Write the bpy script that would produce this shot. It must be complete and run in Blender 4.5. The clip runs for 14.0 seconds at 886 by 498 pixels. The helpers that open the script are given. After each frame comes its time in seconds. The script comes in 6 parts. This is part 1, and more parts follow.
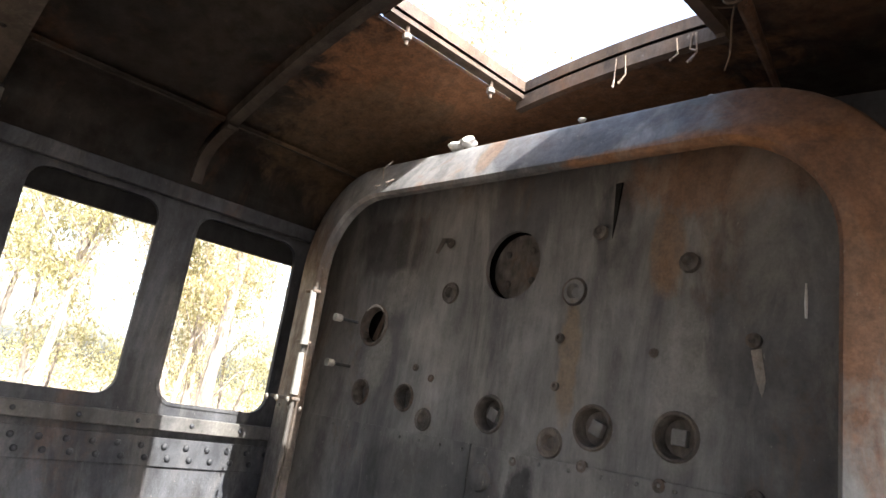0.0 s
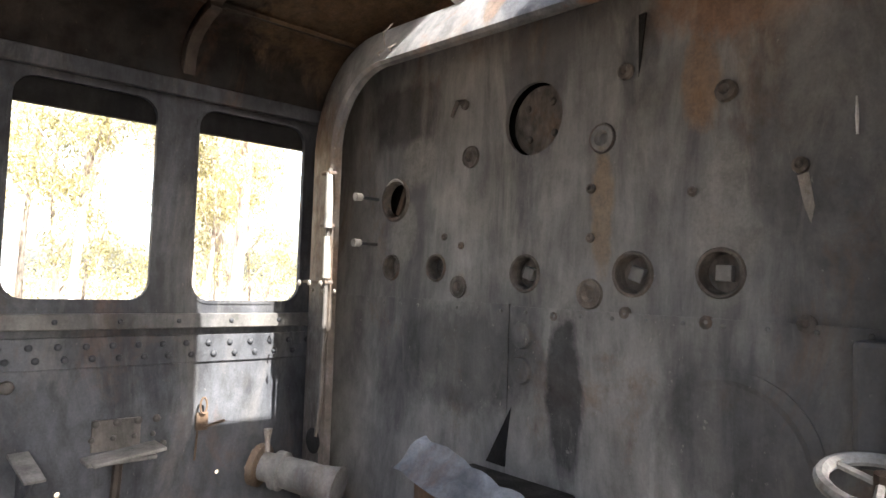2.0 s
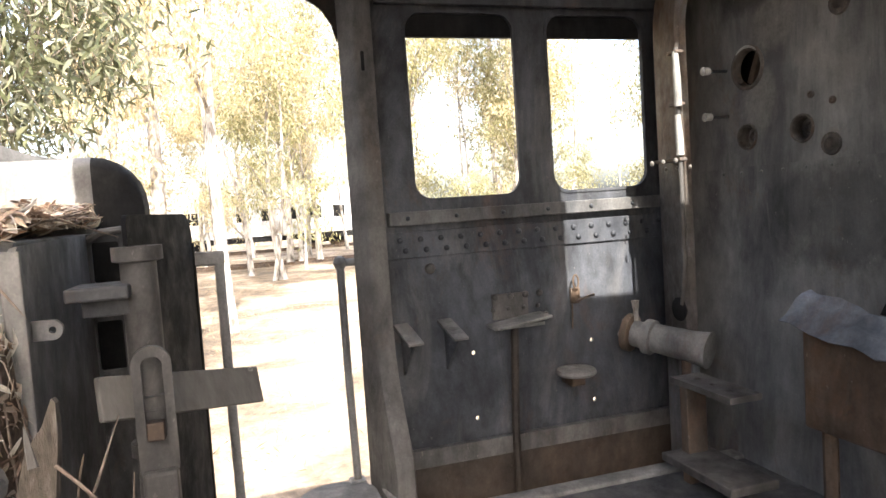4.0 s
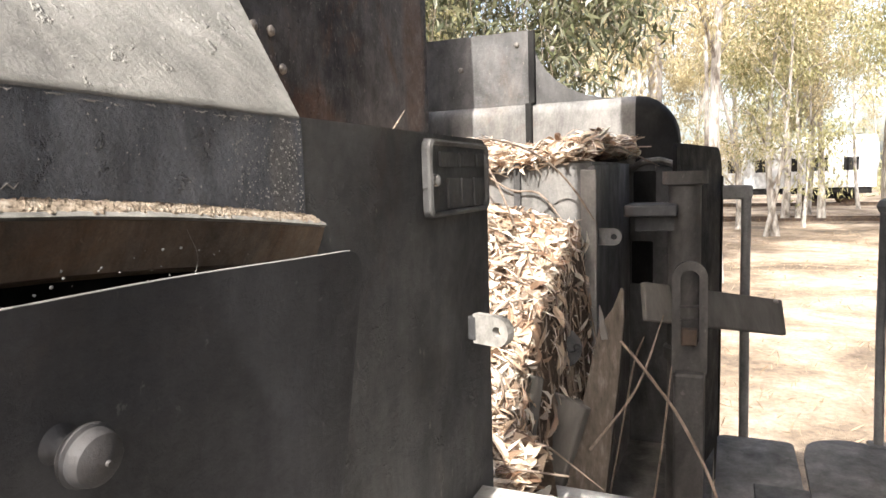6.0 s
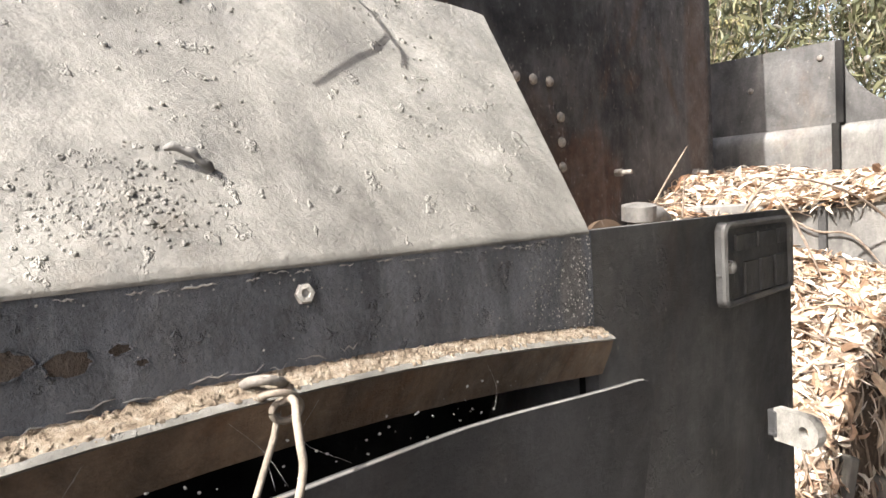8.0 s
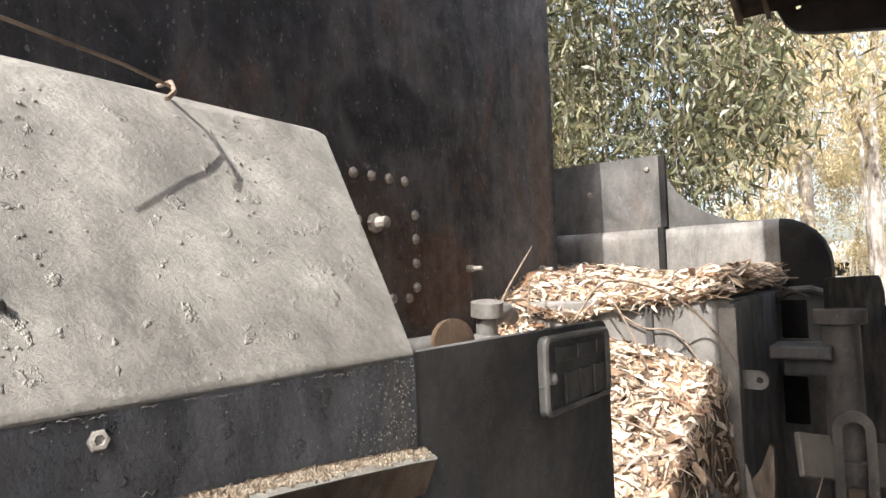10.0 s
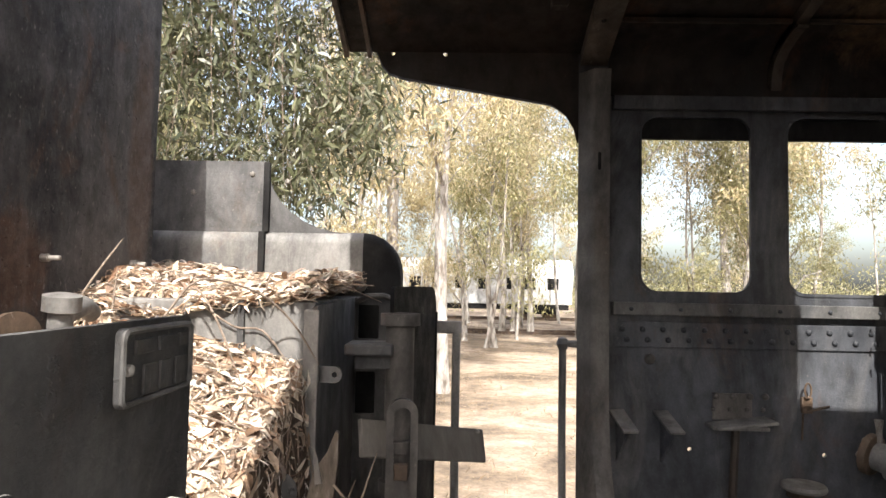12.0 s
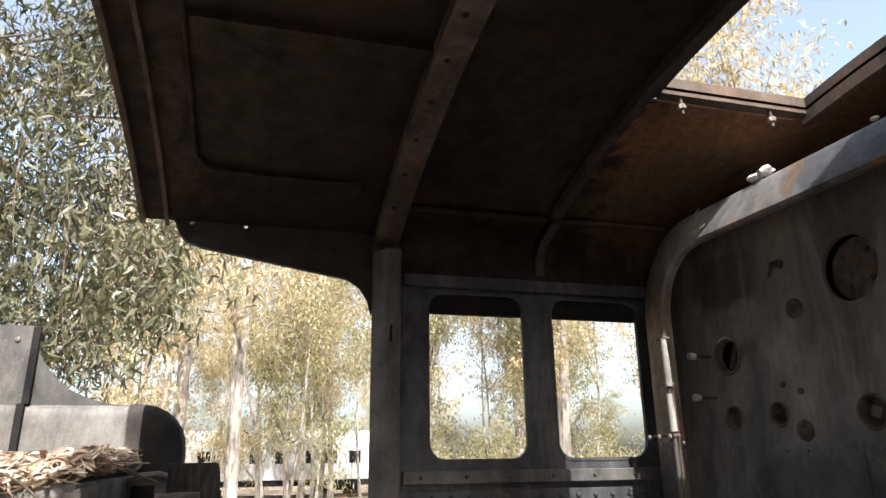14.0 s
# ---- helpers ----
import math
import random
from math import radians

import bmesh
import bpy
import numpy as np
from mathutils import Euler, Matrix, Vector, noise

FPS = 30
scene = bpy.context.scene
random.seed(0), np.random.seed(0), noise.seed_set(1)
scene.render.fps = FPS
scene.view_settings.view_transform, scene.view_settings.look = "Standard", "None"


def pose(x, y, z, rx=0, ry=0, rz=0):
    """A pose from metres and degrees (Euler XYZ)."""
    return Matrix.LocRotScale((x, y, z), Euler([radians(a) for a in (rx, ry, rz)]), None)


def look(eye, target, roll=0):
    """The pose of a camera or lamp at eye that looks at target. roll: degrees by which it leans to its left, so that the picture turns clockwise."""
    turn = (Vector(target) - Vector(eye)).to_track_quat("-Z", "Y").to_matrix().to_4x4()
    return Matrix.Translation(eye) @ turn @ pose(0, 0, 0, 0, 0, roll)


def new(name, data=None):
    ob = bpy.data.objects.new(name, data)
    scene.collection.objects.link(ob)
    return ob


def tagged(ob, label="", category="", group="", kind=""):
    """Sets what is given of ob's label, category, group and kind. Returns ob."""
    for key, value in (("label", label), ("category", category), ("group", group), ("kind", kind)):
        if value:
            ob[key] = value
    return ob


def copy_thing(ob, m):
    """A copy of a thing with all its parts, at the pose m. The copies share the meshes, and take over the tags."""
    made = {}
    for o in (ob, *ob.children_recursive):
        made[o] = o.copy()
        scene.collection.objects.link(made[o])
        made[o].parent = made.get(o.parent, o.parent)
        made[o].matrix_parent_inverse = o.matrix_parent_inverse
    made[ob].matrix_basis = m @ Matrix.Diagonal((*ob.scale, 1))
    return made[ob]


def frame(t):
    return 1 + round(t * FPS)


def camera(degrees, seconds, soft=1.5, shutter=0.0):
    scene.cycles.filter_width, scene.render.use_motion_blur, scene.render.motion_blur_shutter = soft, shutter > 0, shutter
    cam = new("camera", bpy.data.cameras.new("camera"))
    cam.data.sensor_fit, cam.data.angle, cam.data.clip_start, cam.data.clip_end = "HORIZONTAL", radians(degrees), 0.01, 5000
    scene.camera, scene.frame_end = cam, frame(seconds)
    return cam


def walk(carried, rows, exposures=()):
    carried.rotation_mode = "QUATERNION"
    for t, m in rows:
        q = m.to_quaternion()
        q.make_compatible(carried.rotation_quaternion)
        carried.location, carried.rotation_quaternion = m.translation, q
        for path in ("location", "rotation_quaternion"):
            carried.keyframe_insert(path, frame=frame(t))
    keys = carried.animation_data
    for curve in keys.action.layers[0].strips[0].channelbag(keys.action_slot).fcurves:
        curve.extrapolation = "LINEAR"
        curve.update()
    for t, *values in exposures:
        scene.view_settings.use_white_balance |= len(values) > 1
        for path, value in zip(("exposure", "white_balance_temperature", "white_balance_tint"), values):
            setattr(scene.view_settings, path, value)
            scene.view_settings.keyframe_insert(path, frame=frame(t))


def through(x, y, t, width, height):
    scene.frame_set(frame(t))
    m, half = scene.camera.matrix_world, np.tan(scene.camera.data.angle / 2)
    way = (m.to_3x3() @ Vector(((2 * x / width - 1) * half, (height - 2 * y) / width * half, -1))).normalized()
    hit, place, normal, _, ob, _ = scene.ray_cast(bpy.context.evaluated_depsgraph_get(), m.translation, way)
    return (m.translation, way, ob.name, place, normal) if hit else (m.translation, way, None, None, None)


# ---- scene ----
cam = camera(67.2, 14.0)
PATH = [
    (0, (0.482, -0.121, 1.616), (-0.965, 1.173, 2.1), 8.9),
    (0.5, (0.421, -0.156, 1.633), (-0.944, 1.173, 2.243), 10.2),
    (1, (0.389, -0.161, 1.617), (-0.977, 1.201, 2.143), 10.5),
    (1.5, (0.394, -0.134, 1.621), (-1.045, 1.232, 1.87), 5.7),
    (2, (0.41, -0.102, 1.607), (-1.077, 1.231, 1.712), 1.9),
    (2.2, (0.419, -0.091, 1.613), (-1.108, 1.201, 1.639), -0.1),
    (4.3, (0.517, -0.419, 1.472), (-1.448, -0.072, 1.338), -5.9),
    (4.5, (0.569, -0.425, 1.465), (-1.419, -0.252, 1.331), -7.5),
    (5, (0.582, -0.464, 1.455), (-1.402, -0.644, 1.277), -4.9),
    (5.5, (0.601, -0.511, 1.454), (-1.324, -1.024, 1.271), -3.7),
    (6, (0.636, -0.533, 1.437), (-1.191, -1.319, 1.229), -1.7),
    (6.5, (0.662, -0.56, 1.416), (-1.064, -1.536, 1.153), -0.7),
    (7, (0.681, -0.589, 1.443), (-0.864, -1.828, 1.163), -2.5),
    (7.5, (0.692, -0.58, 1.477), (-0.719, -1.981, 1.261), -1.8),
    (8, (0.639, -0.543, 1.507), (-0.742, -1.984, 1.385), -3.1),
    (8.2, (0.621, -0.534, 1.51), (-0.762, -1.976, 1.405), -3.5),
    (10.3, (0.634, -0.502, 1.537), (-1.095, -1.496, 1.691), -2.1),
    (10.5, (0.632, -0.495, 1.533), (-1.163, -1.363, 1.678), -2.2),
    (11, (0.636, -0.49, 1.526), (-1.271, -1.082, 1.631), -1.5),
    (11.5, (0.653, -0.49, 1.523), (-1.323, -0.786, 1.617), 0.9),
    (12, (0.688, -0.475, 1.531), (-1.309, -0.52, 1.636), 1.1),
    (12.5, (0.712, -0.465, 1.536), (-1.27, -0.338, 1.775), 0.9),
    (13, (0.747, -0.461, 1.545), (-1.192, -0.241, 1.984), 1.1),
    (13.5, (0.789, -0.446, 1.539), (-1.081, -0.074, 2.144), 0.3),
    (14, (0.797, -0.448, 1.527), (-1.043, 0.061, 2.124), -0.7),
]

walk(cam, [(t, look(eye, target, roll)) for t, eye, target, roll in PATH],
     exposures=[(0, 2.4), (1, 2.42), (2.2, 2.8), (4.3, 2.0), (5.5, 1.45), (7.5, 1.62), (8.2, 1.5), (10.3, 1.2), (11.5, 1.2), (12.5, 1.2), (14, 1.14)])

# ---- world, sun ----
SUN = Vector((0.695, -0.015, 0.72)).normalized()
world = bpy.data.worlds.new("sky")
scene.world = world
world.use_nodes = True
wn = world.node_tree.nodes
sky = wn.new("ShaderNodeTexSky")
sky.sky_type, sky.sun_disc = "NISHITA", False
sky.sun_elevation, sky.sun_rotation = math.asin(SUN.z), math.atan2(SUN.x, SUN.y)
sky.dust_density, sky.air_density = 4.5, 1.0
wn["Background"].inputs["Strength"].default_value = 0.15
haze = wn.new("ShaderNodeHueSaturation")
haze.inputs["Saturation"].default_value, haze.inputs["Value"].default_value = 0.8, 1.4
world.node_tree.links.new(sky.outputs[0], haze.inputs["Color"])
world.node_tree.links.new(haze.outputs[0], wn["Background"].inputs[0])
sun = new("sun", bpy.data.lights.new("sun", "SUN"))
sun.data.energy, sun.data.angle, sun.data.color = 5.0, radians(0.5), (1.0, 0.965, 0.905)
sun.matrix_world = look(SUN * 30, (0, 0, 0))

# ---- materials ----


def nodes_of(name):
    m = bpy.data.materials.new(name)
    m.use_nodes = True
    nt = m.node_tree
    return m, nt, nt.nodes["Principled BSDF"]


def ramp(nt, fac, stops):
    r = nt.nodes.new("ShaderNodeValToRGB")
    el = r.color_ramp.elements
    while len(el) < len(stops):
        el.new(0.5)
    for e, (p, c) in zip(el, stops):
        e.position, e.color = p, (*c, 1)
    nt.links.new(fac, r.inputs[0])
    return r.outputs[0]


def noise_tex(nt, scale, detail=6, rough=0.6, stretch=(1, 1, 1), warp=0.0):
    tc = nt.nodes.new("ShaderNodeTexCoord")
    mp = nt.nodes.new("ShaderNodeMapping")
    mp.inputs["Scale"].default_value = stretch
    nt.links.new(tc.outputs["Object"], mp.inputs[0])
    n = nt.nodes.new("ShaderNodeTexNoise")
    n.inputs["Scale"].default_value = scale
    n.inputs["Detail"].default_value = detail
    n.inputs["Roughness"].default_value = rough
    n.inputs["Distortion"].default_value = warp
    nt.links.new(mp.outputs[0], n.inputs["Vector"])
    return n.outputs["Fac"]


def mix(nt, fac, a, b, mode="MIX"):
    m = nt.nodes.new("ShaderNodeMix")
    m.data_type, m.blend_type = "RGBA", mode
    for sock, v in ((m.inputs[0], fac), (m.inputs[6], a), (m.inputs[7], b)):
        if isinstance(v, (int, float)):
            sock.default_value = v
        elif isinstance(v, tuple):
            sock.default_value = (*v, 1)
        else:
            nt.links.new(v, sock)
    return m.outputs[2]


def gain(nt, fac, lo, hi, top=1.0):
    m = nt.nodes.new("ShaderNodeMapRange")
    m.inputs[1].default_value, m.inputs[2].default_value = lo, hi
    m.inputs[4].default_value = top
    nt.links.new(fac, m.inputs[0])
    return m.outputs[0]


def bump(nt, bsdf, fac, strength, dist):
    b = nt.nodes.new("ShaderNodeBump")
    b.inputs["Strength"].default_value, b.inputs["Distance"].default_value = strength, dist
    nt.links.new(fac, b.inputs["Height"])
    nt.links.new(b.outputs[0], bsdf.inputs["Normal"])


def times_noise(nt, c, scale, lo, hi, stretch=(1, 1, 1), a=0.32, b=0.68, detail=6):
    """Darkens and lightens a colour by a noise, from factor lo to factor hi."""
    m = nt.nodes.new("ShaderNodeMapRange")
    m.inputs[1].default_value, m.inputs[2].default_value = a, b
    m.inputs[3].default_value, m.inputs[4].default_value = lo, hi
    nt.links.new(noise_tex(nt, scale, detail, 0.65, stretch, 0.3), m.inputs[0])
    return mix(nt, 1.0, c, m.outputs[0], "MULTIPLY")


def blotch(nt, centre, radius):
    """A soft round mask with a ragged edge, for one stain or painted light patch at a place."""
    tc = nt.nodes.new("ShaderNodeTexCoord")
    mp = nt.nodes.new("ShaderNodeMapping")
    mp.inputs["Location"].default_value = [-c / r for c, r in zip(centre, radius)]
    mp.inputs["Scale"].default_value = [1 / r for r in radius]
    nt.links.new(tc.outputs["Object"], mp.inputs[0])
    g = nt.nodes.new("ShaderNodeTexGradient")
    g.gradient_type = "SPHERICAL"
    nt.links.new(mp.outputs[0], g.inputs[0])
    ad = nt.nodes.new("ShaderNodeMath")
    ad.operation = "MULTIPLY_ADD"
    nt.links.new(noise_tex(nt, 7, 8, 0.7, (1, 1, 0.5), 0.5), ad.inputs[0])
    ad.inputs[1].default_value = 1.1
    ad.inputs[2].default_value = -0.55
    su = nt.nodes.new("ShaderNodeMath")
    nt.links.new(g.outputs["Fac"], su.inputs[0])
    nt.links.new(ad.outputs[0], su.inputs[1])
    return gain(nt, su.outputs[0], 0.2, 0.44)


def worn_metal(name, dark, light, rust=(0.13, 0.062, 0.03), rust_amount=0.5, dust=(0.3, 0.27, 0.23), dust_amount=0.4,
               rough=0.6, relief=0.5, streak=0.35, size=1.0, flake=0.0, stains_and_light=(), gloss=0.4, grain=1.0, fleck=0.3):
    """Old painted steel: two tones, run-down streaks, rust blooms, dust, pitted and flaking relief."""
    m, nt, b = nodes_of(name)
    c = ramp(nt, noise_tex(nt, 2.2 * size, 9, 0.7, (1, 1, streak), 0.6), [(0.40, dark), (0.60, light)])
    c = times_noise(nt, c, 9 * size, 1 - 0.45 * grain, 1 + 0.4 * grain, (1, 1, 0.6))
    c = times_noise(nt, c, 7 * size, 1 - 0.14 * grain, 1 + 0.1 * grain, (1, 1, 0.16))
    blooms = gain(nt, noise_tex(nt, 3.1 * size, 10, 0.75, (1, 1, 0.6), 0.6), 0.55, 0.66, rust_amount)
    deep = tuple(v * 0.45 for v in rust)
    rusty = ramp(nt, noise_tex(nt, 26 * size, 6, 0.7), [(0.35, deep), (0.65, rust)])
    c = mix(nt, blooms, c, rusty)
    for centre, radius, colour, amount in stains_and_light:
        f = nt.nodes.new("ShaderNodeMath")
        f.operation = "MULTIPLY"
        nt.links.new(blotch(nt, centre, radius), f.inputs[0])
        f.inputs[1].default_value = amount
        shade = ramp(nt, noise_tex(nt, 30, 6, 0.7), [(0.35, tuple(v * 0.5 for v in colour)), (0.68, colour)])
        c = mix(nt, f.outputs[0], c, shade)
    runs = gain(nt, noise_tex(nt, 4.5 * size, 8, 0.68, (1, 1, 0.3), 0.8), 0.52, 0.8, dust_amount)
    c = mix(nt, runs, c, dust)
    chips = gain(nt, noise_tex(nt, 60 * size, 4, 0.7, (1, 1, 0.6)), 0.72 - 0.2 * fleck, 0.76 - 0.2 * fleck, min(1, fleck))
    c = mix(nt, chips, c, dust)
    c = times_noise(nt, c, 120 * size, 1 - 0.14 * grain, 1 + 0.14 * grain, (1, 1, 1), 0.3, 0.7, 4)
    nt.links.new(c, b.inputs["Base Color"])
    rm = nt.nodes.new("ShaderNodeMapRange")
    rm.inputs[3].default_value, rm.inputs[4].default_value = rough - 0.15, min(1, rough + 0.3)
    nt.links.new(gain(nt, noise_tex(nt, 14 * size, 5, 0.6), 0.3, 0.7), rm.inputs[0])
    nt.links.new(rm.outputs[0], b.inputs["Roughness"])
    b.inputs["Specular IOR Level"].default_value = gloss
    h = nt.nodes.new("ShaderNodeMath")
    h.operation = "MULTIPLY_ADD"
    nt.links.new(gain(nt, noise_tex(nt, 30 * size, 5, 0.62, (1, 1, 1), 0.1), 0.62, 0.67), h.inputs[0])
    h.inputs[1].default_value = flake
    nt.links.new(noise_tex(nt, 80 * size, 8, 0.72), h.inputs[2])
    bump(nt, b, h.outputs[0], relief, 0.004)
    return m


def speckled(name, stops, scale, rough=0.9, relief=0.4, dist=0.005, stretch=(1, 1, 1), island=0.0):
    m, nt, b = nodes_of(name)
    f = noise_tex(nt, scale, 8, 0.65, stretch)
    c = ramp(nt, f, stops)
    if island:
        g = nt.nodes.new("ShaderNodeNewGeometry")
        tint = ramp(nt, g.outputs["Random Per Island"], [(0.0, (1 - island,) * 3), (1.0, (1 + island,) * 3)])
        c = mix(nt, 1.0, c, tint, "MULTIPLY")
    nt.links.new(c, b.inputs["Base Color"])
    b.inputs["Roughness"].default_value = rough
    bump(nt, b, noise_tex(nt, scale * 6, 6, 0.7, stretch), relief, dist)
    return m


def leafy(name, tones, shine=0.5, through=0.35, patch=0.0):
    """Leaves: each blade takes its own tone, in drifts of darker and paler ones."""
    m, nt, b = nodes_of(name)
    g = nt.nodes.new("ShaderNodeNewGeometry")
    c = ramp(nt, g.outputs["Random Per Island"], [(i / (len(tones) - 1), t) for i, t in enumerate(tones)])
    if patch:
        c = times_noise(nt, c, 7.0, 1 - patch, 1.12, (1, 1, 1), 0.36, 0.56)
        c = times_noise(nt, c, 60.0, 1 - 0.5 * patch, 1.1)
    nt.links.new(c, b.inputs["Base Color"])
    b.inputs["Roughness"].default_value = shine
    if through:
        tr = nt.nodes.new("ShaderNodeBsdfTranslucent")
        nt.links.new(c, tr.inputs[0])
        mx = nt.nodes.new("ShaderNodeMixShader")
        mx.inputs[0].default_value = through
        out = nt.nodes["Material Output"]
        nt.links.new(b.outputs[0], mx.inputs[1])
        nt.links.new(tr.outputs[0], mx.inputs[2])
        nt.links.new(mx.outputs[0], out.inputs[0])
    return m


RUST_STAIN, SOOT = (0.26, 0.115, 0.05), (0.03, 0.03, 0.033)
M_CAB = worn_metal("cab_steel", (0.021, 0.0228, 0.028), (0.07, 0.073, 0.082), rust_amount=0.35, dust=(0.26, 0.24, 0.215), dust_amount=0.4)
# The last brown patch paints in light bounced up from the sunlit rim.
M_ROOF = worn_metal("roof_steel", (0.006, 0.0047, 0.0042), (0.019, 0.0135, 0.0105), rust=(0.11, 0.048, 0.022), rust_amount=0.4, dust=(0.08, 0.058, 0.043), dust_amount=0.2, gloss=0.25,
                    stains_and_light=(((-1.1, 1.15, 2.62), (0.7, 0.5, 0.4), (0.25, 0.12, 0.06), 0.9), ((-1.55, 1.25, 2.5), (0.55, 0.55, 0.5), (0.13, 0.085, 0.05), 0.8), ((0.15, 1.3, 2.62), (0.6, 0.6, 0.4), (0.12, 0.065, 0.04), 0.7), ((-0.95, 1.68, 2.66), (1.0, 0.42, 0.4), (0.2, 0.1, 0.05), 0.85)))
M_BACK = worn_metal("backhead_steel", (0.085, 0.083, 0.085), (0.225, 0.217, 0.207), rust=(0.17, 0.105, 0.065), rust_amount=0.55, dust=(0.36, 0.335, 0.3), dust_amount=0.6, streak=0.22, grain=0.6, relief=0.22,
                    stains_and_light=(((-0.2, 1.35, 2.3), (0.42, 0.5, 0.17), (0.22, 0.115, 0.06), 0.7), ((-1.1, 1.35, 1.38), (0.5, 0.4, 0.22), SOOT, 0.55), ((-1.45, 1.35, 2.2), (0.3, 0.4, 0.16), (0.05, 0.045, 0.042), 0.7),
                            ((-0.70, 1.35, 1.34), (0.085, 0.4, 0.34), SOOT, 0.85), ((-0.3, 1.35, 1.32), (0.2, 0.4, 0.25), SOOT, 0.35), ((-0.08, 1.35, 1.98), (0.26, 0.4, 0.36), (0.045, 0.042, 0.043), 0.4),
                            ((-1.0, 1.35, 1.86), (0.2, 0.4, 0.24), SOOT, 0.35), ((-0.6, 1.35, 1.8), (0.05, 0.3, 0.24), (0.24, 0.16, 0.085), 0.6), ((-0.5, 1.35, 2.2), (0.09, 0.3, 0.2), SOOT, 0.55),
                            ((-0.34, 1.35, 2.1), (0.07, 0.3, 0.16), (0.26, 0.15, 0.075), 0.6), ((-1.42, 1.35, 1.78), (0.12, 0.3, 0.16), (0.33, 0.31, 0.28), 0.4), ((-1.36, 1.35, 2.02), (0.14, 0.3, 0.12), (0.33, 0.31, 0.28), 0.4),
                            ((-0.28, 1.35, 1.75), (0.12, 0.3, 0.25), (0.32, 0.3, 0.27), 0.35)))
M_RIM = worn_metal("rim_steel", (0.085, 0.088, 0.096), (0.235, 0.232, 0.228), rust=(0.22, 0.1, 0.045), rust_amount=0.6, dust_amount=0.5, grain=0.8, relief=0.3,
                   stains_and_light=(((0.12, 1.2, 2.15), (0.42, 0.5, 0.7), (0.21, 0.1, 0.05), 0.85), ((-0.55, 1.2, 2.42), (0.45, 0.5, 0.2), (0.06, 0.066, 0.08), 0.75), ((-0.86, 1.2, 2.42), (0.05, 0.5, 0.14), (0.19, 0.11, 0.06), 0.6), ((-1.8, 1.2, 1.75), (0.34, 0.6, 0.95), (0.1, 0.066, 0.044), 0.95), ((-1.75, 1.2, 1.2), (0.3, 0.6, 0.6), (0.075, 0.062, 0.052), 0.9), ((-0.25, 1.2, 2.27), (0.5, 0.5, 0.06), (0.3, 0.14, 0.06), 0.8)))
M_PLUG = worn_metal("dark_plug", (0.05, 0.044, 0.04), (0.12, 0.1, 0.085), rust=(0.14, 0.075, 0.04), rust_amount=0.6, dust_amount=0.3, size=3)
M_PANEL = worn_metal("brown_panel", (0.02, 0.015, 0.012), (0.05, 0.038, 0.03), rust=(0.07, 0.04, 0.025), rust_amount=0.5, dust=(0.12, 0.1, 0.085), dust_amount=0.25)
M_IRON = worn_metal("dusty_iron", (0.05, 0.046, 0.043), (0.12, 0.108, 0.098), rust=(0.1, 0.062, 0.04), rust_amount=0.5, dust=(0.22, 0.2, 0.18), dust_amount=0.4)
M_TEND = worn_metal("tender_steel", (0.035, 0.0345, 0.0365), (0.088, 0.085, 0.083), rust=(0.1, 0.052, 0.03), rust_amount=0.35, dust_amount=0.3, relief=0.6, flake=0.6)
M_FLAP = worn_metal("black_flap", (0.0175, 0.0175, 0.02), (0.042, 0.0415, 0.0425), rust=(0.07, 0.045, 0.028), rust_amount=0.3, dust=(0.16, 0.15, 0.14), dust_amount=0.25, relief=0.4)
# The first blotch darkens the plate broadly towards its upper right.
M_BULK = worn_metal("bunker_steel", (0.017, 0.017, 0.02), (0.066, 0.062, 0.062), rust=(0.12, 0.058, 0.03), rust_amount=0.6, dust=(0.24, 0.215, 0.2), dust_amount=0.25, gloss=0.3, relief=1.0, size=1.3, flake=3.5, streak=0.22, fleck=0.5,
                    stains_and_light=(((0.2, -1.56, 2.35), (0.95, 0.5, 0.7), (0.017, 0.017, 0.02), 0.9), ((-0.72, -1.56, 1.98), (0.34, 0.4, 0.15), (0.012, 0.012, 0.014), 0.9), ((-0.85, -1.56, 1.56), (0.3, 0.4, 0.2), (0.1, 0.048, 0.027), 0.7), ((-0.55, -1.56, 1.62), (0.3, 0.4, 0.26), (0.06, 0.036, 0.025), 0.75),
                            ((-1.55, -1.56, 1.9), (0.12, 0.4, 0.6), (0.13, 0.08, 0.055), 0.55)))
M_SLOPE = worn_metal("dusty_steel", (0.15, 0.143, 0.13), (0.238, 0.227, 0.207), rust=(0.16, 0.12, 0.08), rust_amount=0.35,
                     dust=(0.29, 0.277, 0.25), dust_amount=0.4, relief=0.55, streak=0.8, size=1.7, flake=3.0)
M_DIM = worn_metal("weathered_tank", (0.09, 0.087, 0.085), (0.2, 0.19, 0.178), rust_amount=0.4, dust_amount=0.45, streak=0.25)
M_SILL = worn_metal("dusty_sill", (0.05, 0.05, 0.052), (0.12, 0.115, 0.11), rust_amount=0.3, dust_amount=0.3)
M_RIB = worn_metal("dusty_rib", (0.036, 0.028, 0.022), (0.095, 0.074, 0.058), rust=(0.16, 0.08, 0.04), rust_amount=0.5, dust_amount=0.4)
M_RUST = worn_metal("rusty_iron", (0.045, 0.03, 0.022), (0.10, 0.065, 0.042), rust_amount=0.7, dust_amount=0.3)
M_SHEET = worn_metal("grey_sheet", (0.16, 0.15, 0.14), (0.33, 0.31, 0.29), rust=(0.16, 0.11, 0.075), rust_amount=0.4, dust_amount=0.4, streak=0.25)
